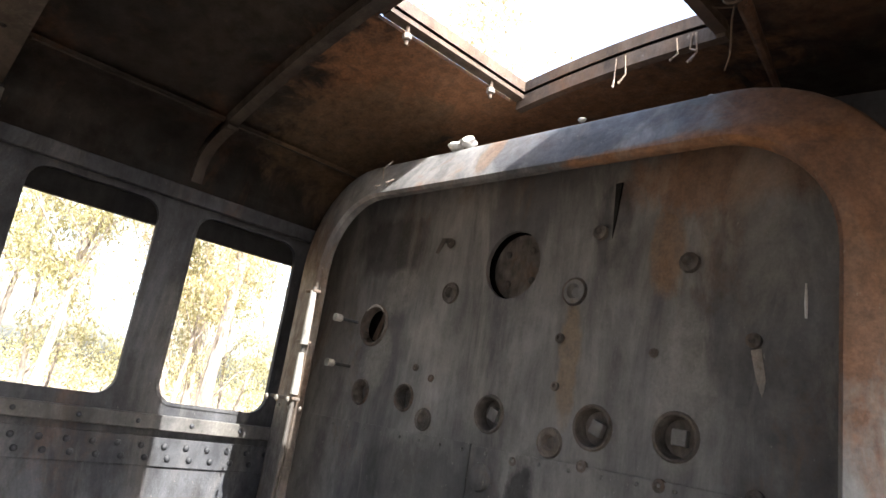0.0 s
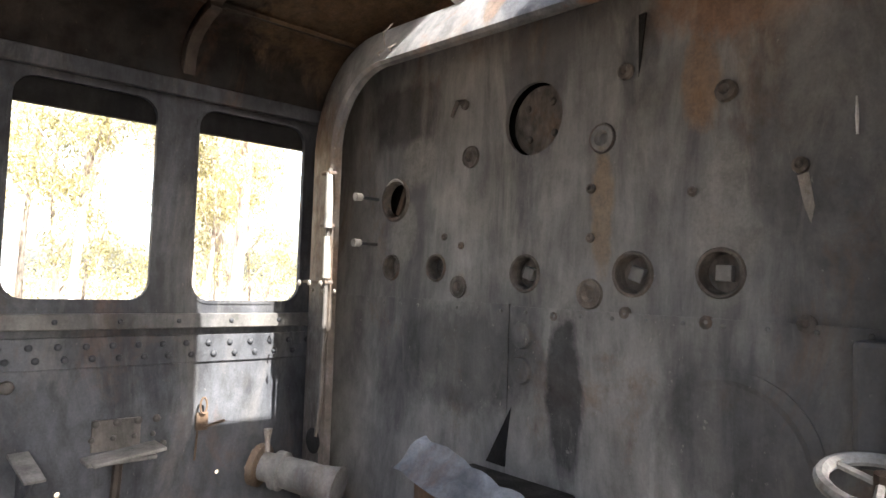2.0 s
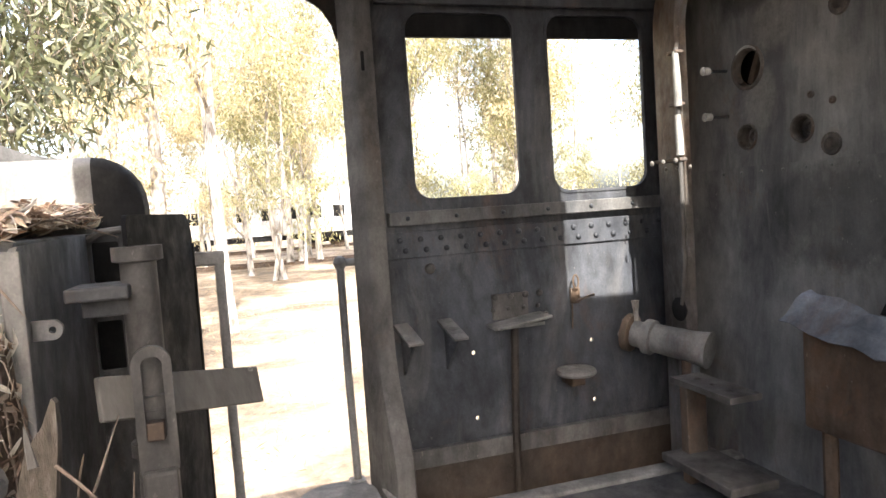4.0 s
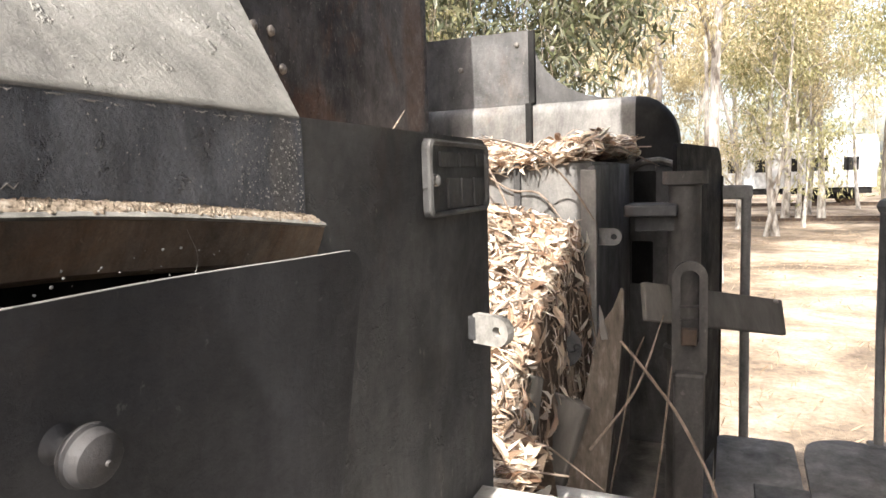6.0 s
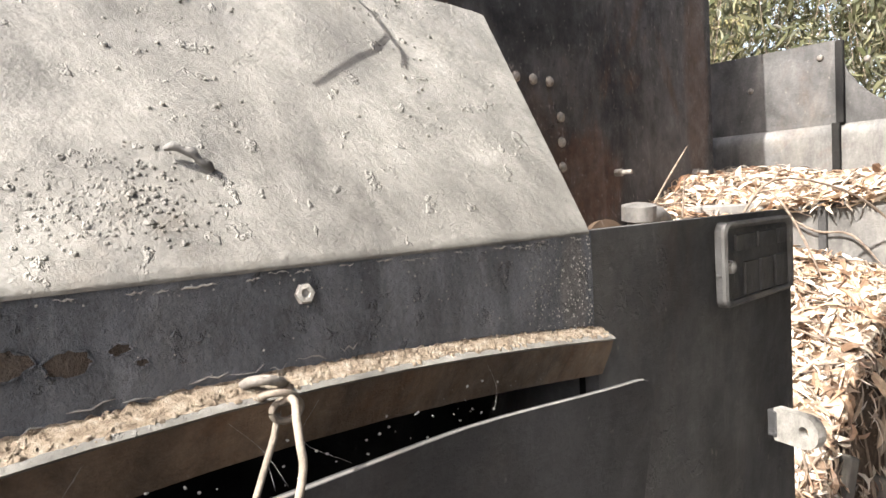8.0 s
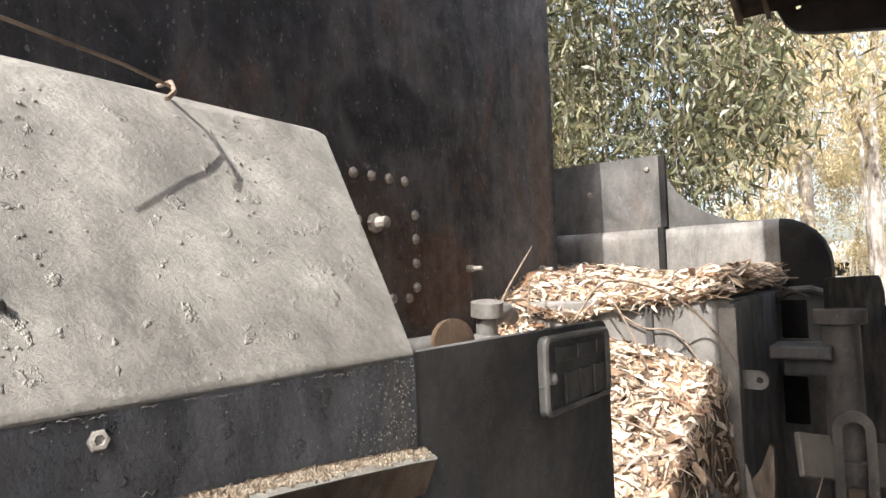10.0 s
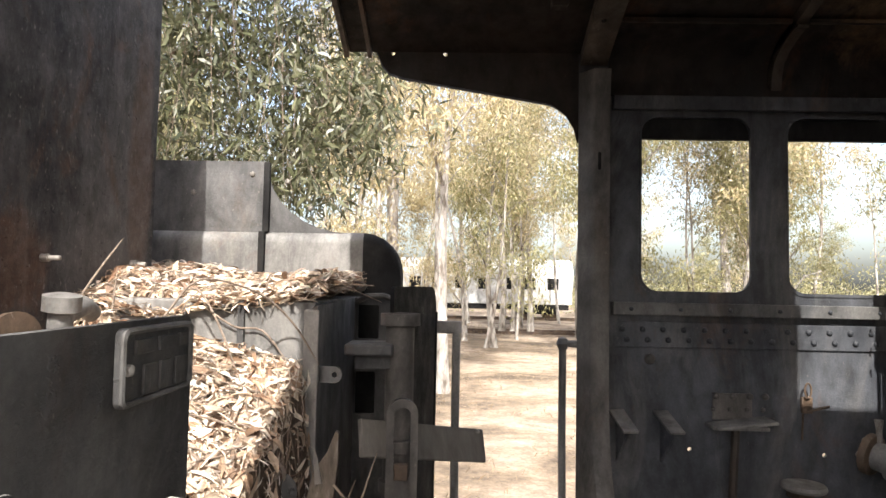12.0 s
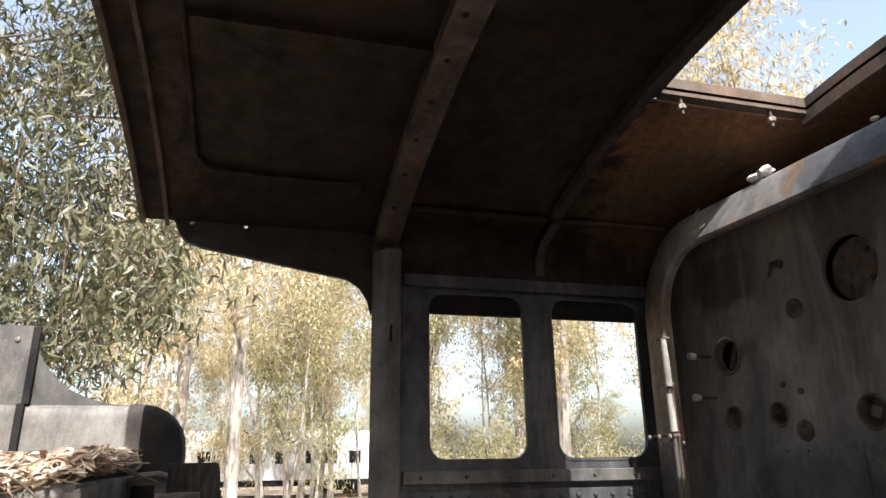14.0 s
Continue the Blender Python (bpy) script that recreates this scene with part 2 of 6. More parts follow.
M_FLOOR = worn_metal("dusty_plate", (0.13, 0.122, 0.114), (0.27, 0.255, 0.237), rust=(0.1, 0.075, 0.055), rust_amount=0.5, dust_amount=0.5, streak=1)
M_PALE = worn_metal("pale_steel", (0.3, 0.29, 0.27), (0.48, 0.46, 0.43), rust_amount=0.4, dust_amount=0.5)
M_BOLT = worn_metal("bolt_steel", (0.14, 0.125, 0.11), (0.3, 0.27, 0.24), rust_amount=0.6, dust_amount=0.4, size=4)
M_WOOD = speckled("grey_wood", [(0.3, (0.075, 0.068, 0.06)), (0.7, (0.135, 0.122, 0.108))], 9, 0.85, 0.5, 0.003, (3, 3, 0.5))
M_PLANK = speckled("brown_plank", [(0.3, (0.045, 0.034, 0.025)), (0.55, (0.1, 0.08, 0.062)), (0.75, (0.19, 0.165, 0.14))], 14, 0.9, 0.7, 0.004, (5, 5, 0.5))
M_LUG = worn_metal("worn_lug", (0.19, 0.18, 0.165), (0.36, 0.34, 0.315), rust_amount=0.4, dust_amount=0.4, size=4)
# Near-black for black parts, and for places that are only in shade.
M_BLACK = worn_metal("deep_black", (0.008, 0.008, 0.009), (0.022, 0.021, 0.02), rust=(0.03, 0.02, 0.015), rust_amount=0.2, dust=(0.03, 0.028, 0.027), dust_amount=0.2, rough=0.75, gloss=0.12)
M_FASCIA = worn_metal("flaking_fascia", (0.092, 0.098, 0.111), (0.195, 0.202, 0.218), rust=(0.12, 0.075, 0.05), rust_amount=0.25, dust=(0.34, 0.33, 0.31), dust_amount=0.3, relief=1.0, size=3.0, flake=3.0,
                       stains_and_light=(((0.25, -0.82, 1.445), (0.025, 0.1, 0.06), (0.36, 0.34, 0.31), 0.5),))
M_BLUE = worn_metal("blue_grey_sheet", (0.07, 0.08, 0.1), (0.17, 0.185, 0.215), rust_amount=0.4, dust_amount=0.3)
M_CRUST = speckled("pale_dirt", [(0.32, (0.13, 0.09, 0.06)), (0.5, (0.34, 0.27, 0.2)), (0.68, (0.5, 0.43, 0.35))], 150, 1.0, 1.0, 0.004)
M_UNDER = worn_metal("brown_underside", (0.075, 0.05, 0.033), (0.19, 0.13, 0.085), rust=(0.17, 0.09, 0.045), rust_amount=0.7, dust=(0.28, 0.23, 0.18), dust_amount=0.35, size=4, streak=0.6)
M_SCAR = worn_metal("bare_patch", (0.035, 0.027, 0.022), (0.095, 0.07, 0.052), rust=(0.1, 0.06, 0.036), size=6, relief=1.0, flake=2.0)
M_DIRT = speckled("leaf_dirt", [(0.3, (0.06, 0.038, 0.024)), (0.7, (0.18, 0.125, 0.083))], 60, 1.0, 0.9, 0.01)


def sandy(name):
    """Trodden sand with straw-brown patches at three scales."""
    m, nt, b = nodes_of(name)
    c = ramp(nt, noise_tex(nt, 0.42, 8, 0.65, (1, 1, 1), 0.5), [(0.40, (0.115, 0.084, 0.055)), (0.5, (0.235, 0.175, 0.12)), (0.62, (0.37, 0.295, 0.22))])
    c = times_noise(nt, c, 2.6, 0.62, 1.2)
    c = times_noise(nt, c, 17, 0.7, 1.2)
    nt.links.new(c, b.inputs["Base Color"])
    b.inputs["Roughness"].default_value = 1.0
    bump(nt, b, noise_tex(nt, 6, 8, 0.7), 0.9, 0.05)
    return m


M_GROUND = sandy("dry_ground")
M_STRAW = leafy("dry_straw", [(0.12, 0.082, 0.05), (0.24, 0.175, 0.11), (0.36, 0.28, 0.19), (0.17, 0.12, 0.075)], 0.8, 0.1)
M_LITTER = leafy("dry_leaves", [(0.1, 0.055, 0.034), (0.46, 0.31, 0.205), (0.68, 0.56, 0.43), (0.22, 0.12, 0.07), (0.76, 0.67, 0.56), (0.34, 0.2, 0.125), (0.6, 0.45, 0.32), (0.16, 0.09, 0.055), (0.72, 0.61, 0.48), (0.82, 0.75, 0.66), (0.78, 0.67, 0.54)], 0.45, 0.1, 0.36)
M_LEAF = leafy("olive_leaves", [(0.13, 0.125, 0.05), (0.38, 0.36, 0.19), (0.24, 0.22, 0.1), (0.5, 0.465, 0.29)], 0.45, 0.45, 0.3)
M_LEAF_DARK = leafy("grey_green_leaves", [(0.028, 0.033, 0.015), (0.065, 0.072, 0.032), (0.1, 0.105, 0.052), (0.16, 0.16, 0.09), (0.05, 0.053, 0.025), (0.24, 0.235, 0.16)], 0.38, 0.28)
M_LEAF_DRY = leafy("yellow_leaves", [(0.22, 0.185, 0.085), (0.58, 0.5, 0.31), (0.4, 0.32, 0.17), (0.7, 0.625, 0.45)], 0.45, 0.45, 0.3)
M_BARK = speckled("pale_bark", [(0.38, (0.1, 0.082, 0.066)), (0.47, (0.25, 0.225, 0.2)), (0.62, (0.42, 0.395, 0.365))], 4.5, 0.85, 0.5, 0.02, (1, 1, 0.35))
M_TWIG = speckled("twig_bark", [(0.3, (0.11, 0.08, 0.06)), (0.7, (0.29, 0.225, 0.175))], 40, 0.9, 0.4, 0.002)
M_SHED = speckled("shed_bark", [(0.3, (0.36, 0.27, 0.19)), (0.55, (0.58, 0.47, 0.37)), (0.75, (0.72, 0.63, 0.53))], 14, 0.8, 0.5, 0.002, (1, 1, 1))
M_SHED_DARK = speckled("brown_bark", [(0.3, (0.1, 0.06, 0.038)), (0.7, (0.26, 0.17, 0.11))], 14, 0.85, 0.5, 0.002, (1, 1, 1))
M_WHITE = worn_metal("white_paint", (0.5, 0.5, 0.5), (0.66, 0.66, 0.65), rust_amount=0.3, dust_amount=0.2, size=0.3)
M_WIRE = worn_metal("pale_rod", (0.2, 0.165, 0.13), (0.34, 0.29, 0.24), rust_amount=0.5, dust_amount=0.3, size=4)

# ---- building blocks ----


def part(name, bm, material, parent=None, label=""):
    me = bpy.data.meshes.new(name)
    bmesh.ops.recalc_face_normals(bm, faces=bm.faces[:])
    bm.to_mesh(me)
    bm.free()
    me.materials.append(material)
    ob = new(name, me)
    ob.parent = parent
    if label:
        ob["label"] = label
    return ob


def smooth(ob, angle=40):
    for p in ob.data.polygons:
        p.use_smooth = True
    ob.data.set_sharp_from_angle(angle=radians(angle))
    return ob


def empty(name, label, category, group="", kind=""):
    ob = new(name)
    ob.empty_display_size = 0.1
    return tagged(ob, label, category, group, kind)


def add_box(bm, x0, x1, y0, y1, z0, z1, bevel=0.0):
    r = bmesh.ops.create_cube(bm, size=1)
    vs = r["verts"]
    for v in vs:
        v.co = Vector((x0 + (v.co.x + 0.5) * (x1 - x0), y0 + (v.co.y + 0.5) * (y1 - y0), z0 + (v.co.z + 0.5) * (z1 - z0)))
    if bevel:
        es = {e for v in vs for e in v.link_edges}
        bmesh.ops.bevel(bm, geom=list(es), offset=bevel, segments=2, affect="EDGES", profile=0.5)
    return bm


def box(x0, x1, y0, y1, z0, z1, bevel=0.0):
    return add_box(bmesh.new(), x0, x1, y0, y1, z0, z1, bevel)


def rrect(u0, v0, u1, v1, r, n=6, radii=None):
    """Rounded rectangle, counter-clockwise from the lower left."""
    rs = radii or (r, r, r, r)
    pts = []
    for (cu, cv, a0), q in zip(((u0, v0, 180), (u1, v0, 270), (u1, v1, 0), (u0, v1, 90)), rs):
        su, sv = (1 if cu == u0 else -1), (1 if cv == v0 else -1)
        if q <= 0:
            pts.append((cu, cv))
            continue
        for i in range(n + 1):
            a = radians(a0 + 90 * i / n)
            pts.append((cu + su * q + q * math.cos(a), cv + sv * q + q * math.sin(a)))
    return pts


def circle(u, v, r, n=20, squash=1.0):
    return [(u + r * math.cos(2 * math.pi * i / n), v + squash * r * math.sin(2 * math.pi * i / n)) for i in range(n)]


def plate(outer, holes, at, thick, axis):
    """A flat plate with holes, outline in two coordinates, standing across axis (x: y,z; y: x,z; z: x,y), from at to at + thick."""
    def place(u, v, d):
        return {"x": (d, u, v), "y": (u, d, v), "z": (u, v, d)}[axis]
    bm = bmesh.new()
    edges = []
    for loop in (outer, *holes):
        vs = [bm.verts.new(place(u, v, at)) for u, v in loop]
        edges += [bm.edges.new((vs[i], vs[(i + 1) % len(vs)])) for i in range(len(vs))]
    bmesh.ops.triangle_fill(bm, use_beauty=True, use_dissolve=False, edges=edges)
    ext = bmesh.ops.extrude_face_region(bm, geom=bm.faces[:])
    d = Vector(place(0, 0, thick))
    for v in (g for g in ext["geom"] if isinstance(g, bmesh.types.BMVert)):
        v.co += d
    return bm


def tube(points, r, n=10, bm=None, caps=True):
    """A round bar along points; r: one radius, or one for each point."""
    bm = bm or bmesh.new()
    ps = [Vector(p) for p in points]
    rs = r if isinstance(r, (list, tuple)) else [r] * len(ps)
    rings, side = [], None
    for i, p in enumerate(ps):
        d = (ps[min(i + 1, len(ps) - 1)] - ps[max(i - 1, 0)]).normalized()
        if side is None:
            side = d.orthogonal().normalized()
        side = (side - d * side.dot(d)).normalized()
        up = d.cross(side)
        rings.append([bm.verts.new(p + rs[i] * (math.cos(2 * math.pi * k / n) * side + math.sin(2 * math.pi * k / n) * up)) for k in range(n)])
    for a, b in zip(rings, rings[1:]):
        for k in range(n):
            bm.faces.new((a[k], a[(k + 1) % n], b[(k + 1) % n], b[k]))
    if caps:
        bm.faces.new(rings[0][::-1])
        bm.faces.new(rings[-1])
    return bm


def bend(points, n=6):
    """The points of a smooth curve through the given ones."""
    ps = [Vector(p) for p in points]
    ps = [2 * ps[0] - ps[1]] + ps + [2 * ps[-1] - ps[-2]]
    out = []
    for a, b, c, d in zip(ps, ps[1:], ps[2:], ps[3:]):
        for i in range(n):
            t = i / n
            out.append(0.5 * (2 * b + (c - a) * t + (2 * a - 5 * b + 4 * c - d) * t * t + (3 * b - a - 3 * c + d) * t * t * t))
    return out + [ps[-2]]


def lathe(profile, m, n=20, bm=None):
    """A turned body: profile of (radius, height) round the local z axis, placed by the matrix m."""
    bm = bm or bmesh.new()
    rings = []
    for r, h in profile:
        rings.append([bm.verts.new(m @ Vector((r * math.cos(2 * math.pi * k / n), r * math.sin(2 * math.pi * k / n), h))) for k in range(n)])
    for a, b in zip(rings, rings[1:]):
        for k in range(n):
            bm.faces.new((a[k], a[(k + 1) % n], b[(k + 1) % n], b[k]))
    bm.faces.new(rings[0][::-1])
    bm.faces.new(rings[-1])
    return bm


def facing(p, d):
    """Matrix at p whose z axis points along d."""
    return Matrix.Translation(p) @ Vector(d).to_track_quat("Z", "Y").to_matrix().to_4x4()


def skin(loops, close_last=False):
    """Faces between loops of equal length in space."""
    bm = bmesh.new()
    rings = [[bm.verts.new(p) for p in loop] for loop in loops]
    for a, b in zip(rings, rings[1:]):
        for k in range(len(a)):
            bm.faces.new((a[k], a[(k + 1) % len(a)], b[(k + 1) % len(a)], b[k]))
    if close_last:
        bm.faces.new(rings[-1])
    return bm


DOME = [(1.0, 0.0), (0.95, 0.3), (0.75, 0.55), (0.4, 0.7), (0.05, 0.75)]
rivet_meshes = {}


def rivet(parent, p, d, r=0.011, material=None, name="rivet"):
    """A domed rivet head on a plate, one mesh shared by all of one size."""
    material = material or M_CAB
    key = (round(r, 4), material.name)
    if key not in rivet_meshes:
        bm = lathe([(a * r, h * r) for a, h in DOME], Matrix(), 8)
        me = bpy.data.meshes.new(name)
        bm.to_mesh(me)
        bm.free()
        me.materials.append(material)
        for q in me.polygons:
            q.use_smooth = True
        rivet_meshes[key] = me
    ob = new(name, rivet_meshes[key])
    ob.parent = parent
    ob.matrix_basis = facing(p, d)
    return ob


# ---- cab ----


def ease(t):
    t = max(0.0, min(1.0, t))
    return t * t * (3 - 2 * t)


LW, RW, CAB_FRONT = -1.95, 1.0, 1.95
FLOOR = 0.47


def roof_z(x):
    return 2.46 + 0.30 * (1 - ((x + 0.42) / 1.53) ** 2)


def side_outline():
    arc = [(-0.17 + 0.17 * math.sin(a), 2.08 + 0.18 * math.cos(a)) for a in (math.pi / 2 * (1 - i / 8) for i in range(9))]
    return [(CAB_FRONT, 0.1), (CAB_FRONT, 2.49), (-0.835, 2.49), (-0.815, 2.45), (-0.795, 2.40), (-0.765, 2.368), (-0.71, 2.350)] + arc[::-1] + [(0.0, 0.1)]


WINDOWS = [(0.234, 0.686), (0.808, 1.259)]


def window_hole(y0, y1):
    return rrect(y0, 1.508, y1, 2.222, 0.075, 6)


def cab_side(name, x, out, label):
    shot = [circle(y, z, 0.009, 8) for y, z in ((0.435, 0.911), (0.434, 0.652), (0.95, 0.9), (0.95, 0.65), (-0.54, 2.455), (-0.75, 2.456))]
    wall = part(name, plate(side_outline(), [window_hole(*w) for w in WINDOWS] + shot, x, out * 0.012, "x"), M_CAB)
    tagged(wall, label, "wall", kind="structure")
    s = -out
    for y0, y1 in WINDOWS:
        ring = plate(rrect(y0, 1.508, y1, 2.222, 0.075), [rrect(y0 + 0.012, 1.52, y1 - 0.012, 2.210, 0.065)], x - out * 0.004, out * 0.02, "x")
        part("window_edge", ring, M_CAB, wall)
        part("dropped_sash", box(min(x + out * 0.016, x + out * 0.04), max(x + out * 0.016, x + out * 0.04), y0 - 0.03, y1 + 0.03, 2.126, 2.25, 0.004), M_BLACK, wall)
    def strip(nm, y0, y1, z0, z1, d, mat=M_CAB):
        return part(nm, box(min(x, x + s * d), max(x, x + s * d), y0, y1, z0, z1, 0.003), mat, wall)
    strip("sill_rail", 0.13, CAB_FRONT, 1.425, 1.475, 0.035, M_SILL)
    strip("rivet_strip", 0.1, CAB_FRONT, 1.30, 1.40, 0.008)
    strip("top_rail", 0.13, CAB_FRONT, 2.235, 2.29, 0.03)
    # thin sheet that gives the wall head the roof's darker tone
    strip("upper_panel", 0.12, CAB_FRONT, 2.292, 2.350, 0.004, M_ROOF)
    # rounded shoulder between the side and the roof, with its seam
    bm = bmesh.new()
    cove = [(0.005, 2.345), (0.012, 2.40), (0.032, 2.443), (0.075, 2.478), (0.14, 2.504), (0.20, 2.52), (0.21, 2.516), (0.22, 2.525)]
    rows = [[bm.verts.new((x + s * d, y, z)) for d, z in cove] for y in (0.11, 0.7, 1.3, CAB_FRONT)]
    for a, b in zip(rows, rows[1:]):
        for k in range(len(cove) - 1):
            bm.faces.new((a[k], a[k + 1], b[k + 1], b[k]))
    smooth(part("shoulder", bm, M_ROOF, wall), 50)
    bm = bmesh.new()
    ribs = [[bm.verts.new((x + s * (d + g), y, z - g * 1.1)) for y, g in ((0.74, 0.0), (0.78, 0.0), (0.78, 0.03), (0.74, 0.03))] for d, z in cove]
    for a, b in zip(ribs, ribs[1:]):
        for k in range(4):
            bm.faces.new((a[k], a[(k + 1) % 4], b[(k + 1) % 4], b[k]))
    smooth(part("shoulder_rib", bm, M_PANEL, wall), 40)
    smooth(part("seam", tube([(x + s * 0.205, 0.12, 2.513), (x + s * 0.205, CAB_FRONT, 2.513)], 0.0035, 6), M_PANEL, wall))
    strip("kick_panel", 0.115, CAB_FRONT, 0.13, 0.497, 0.012, M_PANEL)
    # the rear wall head takes the same darker tone
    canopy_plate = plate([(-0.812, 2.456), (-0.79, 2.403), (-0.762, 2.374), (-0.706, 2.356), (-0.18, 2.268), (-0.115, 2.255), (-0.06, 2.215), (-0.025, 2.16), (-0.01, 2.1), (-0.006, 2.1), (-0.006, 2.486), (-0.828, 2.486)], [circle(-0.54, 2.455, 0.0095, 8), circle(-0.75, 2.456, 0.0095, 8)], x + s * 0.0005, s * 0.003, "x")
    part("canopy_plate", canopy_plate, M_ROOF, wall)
    strip("lower_ledge", 0.1, CAB_FRONT, 0.50, 0.57, 0.03, M_SILL)
    for i in range(22):
        y = 0.17 + i * 0.08
        for z in (1.37, 1.33):
            rivet(wall, (x + s * 0.008, y + (0.02 if z < 1.35 else 0), z), (s, 0, 0), 0.012)
    for i in range(7):
        rivet(wall, (x + s * 0.035, 0.2 + i * 0.19, 1.45), (s, 0, 0), 0.009)
    # hollow pressed pillar at the doorway, its foot flaring inwards
    levels = [(0.44, 0.27), (0.60, 0.27), (0.66, 0.245), (0.74, 0.19), (0.84, 0.125), (0.96, 0.082), (1.1, 0.066), (1.5, 0.06), (2.0, 0.06), (2.25, 0.06), (2.38, 0.075)]
    bm = bmesh.new()
    rows = [[bm.verts.new((x + s * a, b, z)) for a, b in ((0.001, -0.004), (d * 0.86, 0.036), (d * 0.97, 0.044), (d, 0.056), (d, 0.103), (d * 0.97, 0.109), (0.001, 0.109))] for z, d in levels]
    for a, b in zip(rows, rows[1:]):
        for k in range(6):
            bm.faces.new((a[k], a[k + 1], b[k + 1], b[k]))
    bm.faces.new(rows[0])
    pillar = smooth(part("door_pillar", bm, M_IRON, wall, "grey pressed steel door pillar with a flared foot"), 35)
    part("slot", plate(rrect(0.062, 1.985, 0.074, 2.055, 0.006), [], x + s * 0.0605, s * 0.002, "x"), M_BLACK, pillar)
    return wall


wall_left = cab_side("wall_left", LW, -1, "dark sooty riveted steel cab side with two open windows")
wall_right = cab_side("wall_right", RW, 1, "dark riveted steel cab side beside the doorway")
tagged(part("wall_front", box(LW, RW, CAB_FRONT, CAB_FRONT + 0.012, 0.1, 2.8), M_CAB), "dark sooty steel cab front behind the boiler", "wall", kind="structure")

# roof with its hatch
HX0, HX1, HY0, HY1 = -0.95, -0.28, 0.82, 1.42


def roof_sheet():
    xs = sorted([LW + i * (RW - LW) / 30 for i in range(31)] + [HX0, HX1, -1.015, -0.997])
    ys = [-0.945, -0.45, 0.0, 0.4, HY0, HY1, CAB_FRONT]
    bm = bmesh.new()
    g = [[bm.verts.new((x, y, roof_z(x))) for x in xs] for y in ys]
    for j in range(len(ys) - 1):
        for i in range(len(xs) - 1):
            if HX0 - 1e-6 <= xs[i] and xs[i + 1] <= HX1 + 1e-6 and HY0 - 1e-6 <= ys[j] and ys[j + 1] <= HY1 + 1e-6:
                continue
            if abs(xs[i] + 1.015) < 1e-6 and abs(ys[j] - HY0) < 1e-6:
                continue
            bm.faces.new((g[j][i], g[j][i + 1], g[j + 1][i + 1], g[j + 1][i]))
    ext = bmesh.ops.extrude_face_region(bm, geom=bm.faces[:])
    for v in (q for q in ext["geom"] if isinstance(q, bmesh.types.BMVert)):
        v.co.z += 0.012
    return bm


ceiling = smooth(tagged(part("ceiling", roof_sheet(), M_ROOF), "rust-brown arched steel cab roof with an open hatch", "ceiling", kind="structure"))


def roof_rib(y0, y1, depth, name="rib", tone=None):
    n = 28
    bm = bmesh.new()
    rows = []
    for i in range(n + 1):
        x = LW + 0.01 + (RW - LW - 0.02) * i / n
        z = roof_z(x) - 0.001
        rows.append([bm.verts.new((x, a, b)) for a, b in ((y0, z), (y1, z), (y1, z - depth), (y0, z - depth))])
    for a, b in zip(rows, rows[1:]):
        for k in range(4):
            bm.faces.new((a[k], a[(k + 1) % 4], b[(k + 1) % 4], b[k]))
    return smooth(part(name, bm, tone or M_RIB, ceiling))


roof_rib(0.0, 0.105, 0.05)
roof_rib(0.74, 0.78, 0.04, "rib", M_PANEL)
roof_rib(-0.945, -0.925, 0.03, "rear_edge")
roof_rib(-0.85, -0.835, 0.03, "rear_edge")

# floor
tagged(part("floor", box(-1.56, RW, -0.45, CAB_FRONT, 0.43, FLOOR, 0.004), M_SILL), "dusty grey steel cab floor plates", "floor", kind="structure")

# ---- boiler backhead ----
BY, RIMY = 1.35, 1.17
backhead = empty("boiler_backhead", "grey rust-stained boiler end plate with empty fitting holes", "boiler")


def rim_loop(x0, x1, top, r, y):
    """One closed line round the rim, its top falling a little to one side."""
    return [(u, y, v - (0.05 * (u + 1.2) / 1.3 if u > -1.2 and v > 1.2 else 0)) for u, v in rrect(x0, 0.3, x1, top, r, 10, (0.0, 0.0, r, r))]


rim = skin([rim_loop(-1.87, 0.23, 2.485, 0.38, CAB_FRONT), rim_loop(-1.87, 0.23, 2.485, 0.38, 1.262), rim_loop(-1.862, 0.222, 2.478, 0.375, 1.245), rim_loop(-1.845, 0.21, 2.465, 0.37, 1.235),
            rim_loop(-1.64, 0.125, 2.345, 0.27, RIMY), rim_loop(-1.62, 0.11, 2.332, 0.26, RIMY - 0.004), rim_loop(-1.605, 0.10, 2.322, 0.25, RIMY + 0.006),
            rim_loop(-1.60, 0.098, 2.32, 0.25, RIMY + 0.03), rim_loop(-1.85, 0.16, 2.42, 0.25, BY + 0.012)])
smooth(part("rim", rim, M_RIM, backhead, "worn rust-streaked flanged rim"))
HOLES = [(-0.84, 2.092, 0.107, "big"), (-1.47, 1.90, 0.070, "ring"), (-1.09, 2.01, 0.032, "plug"), (-0.60, 2.0, 0.036, "disc"), (-1.48, 1.66, 0.042, "hole"),
         (-1.24, 1.66, 0.042, "hole"), (-1.13, 1.60, 0.032, "plug"), (-0.855, 1.645, 0.05, "square"), (-0.63, 1.594, 0.036, "plug"), (-0.504, 1.647, 0.052, "square"),
         (-0.282, 1.652, 0.052, "square")]
back_plate = part("face_plate", plate([(p[0], p[2]) for p in rim_loop(-1.86, 0.17, 2.43, 0.25, 0)], [circle(u, v, r, 24) for u, v, r, k in HOLES], BY, 0.015, "y"), M_BACK, backhead)
# Black sheet added behind the plate, standing for the shade inside its holes.
part("hole_backing", box(-1.8, 0.15, BY + 0.11, BY + 0.13, 0.4, 2.35), M_BLACK, backhead)
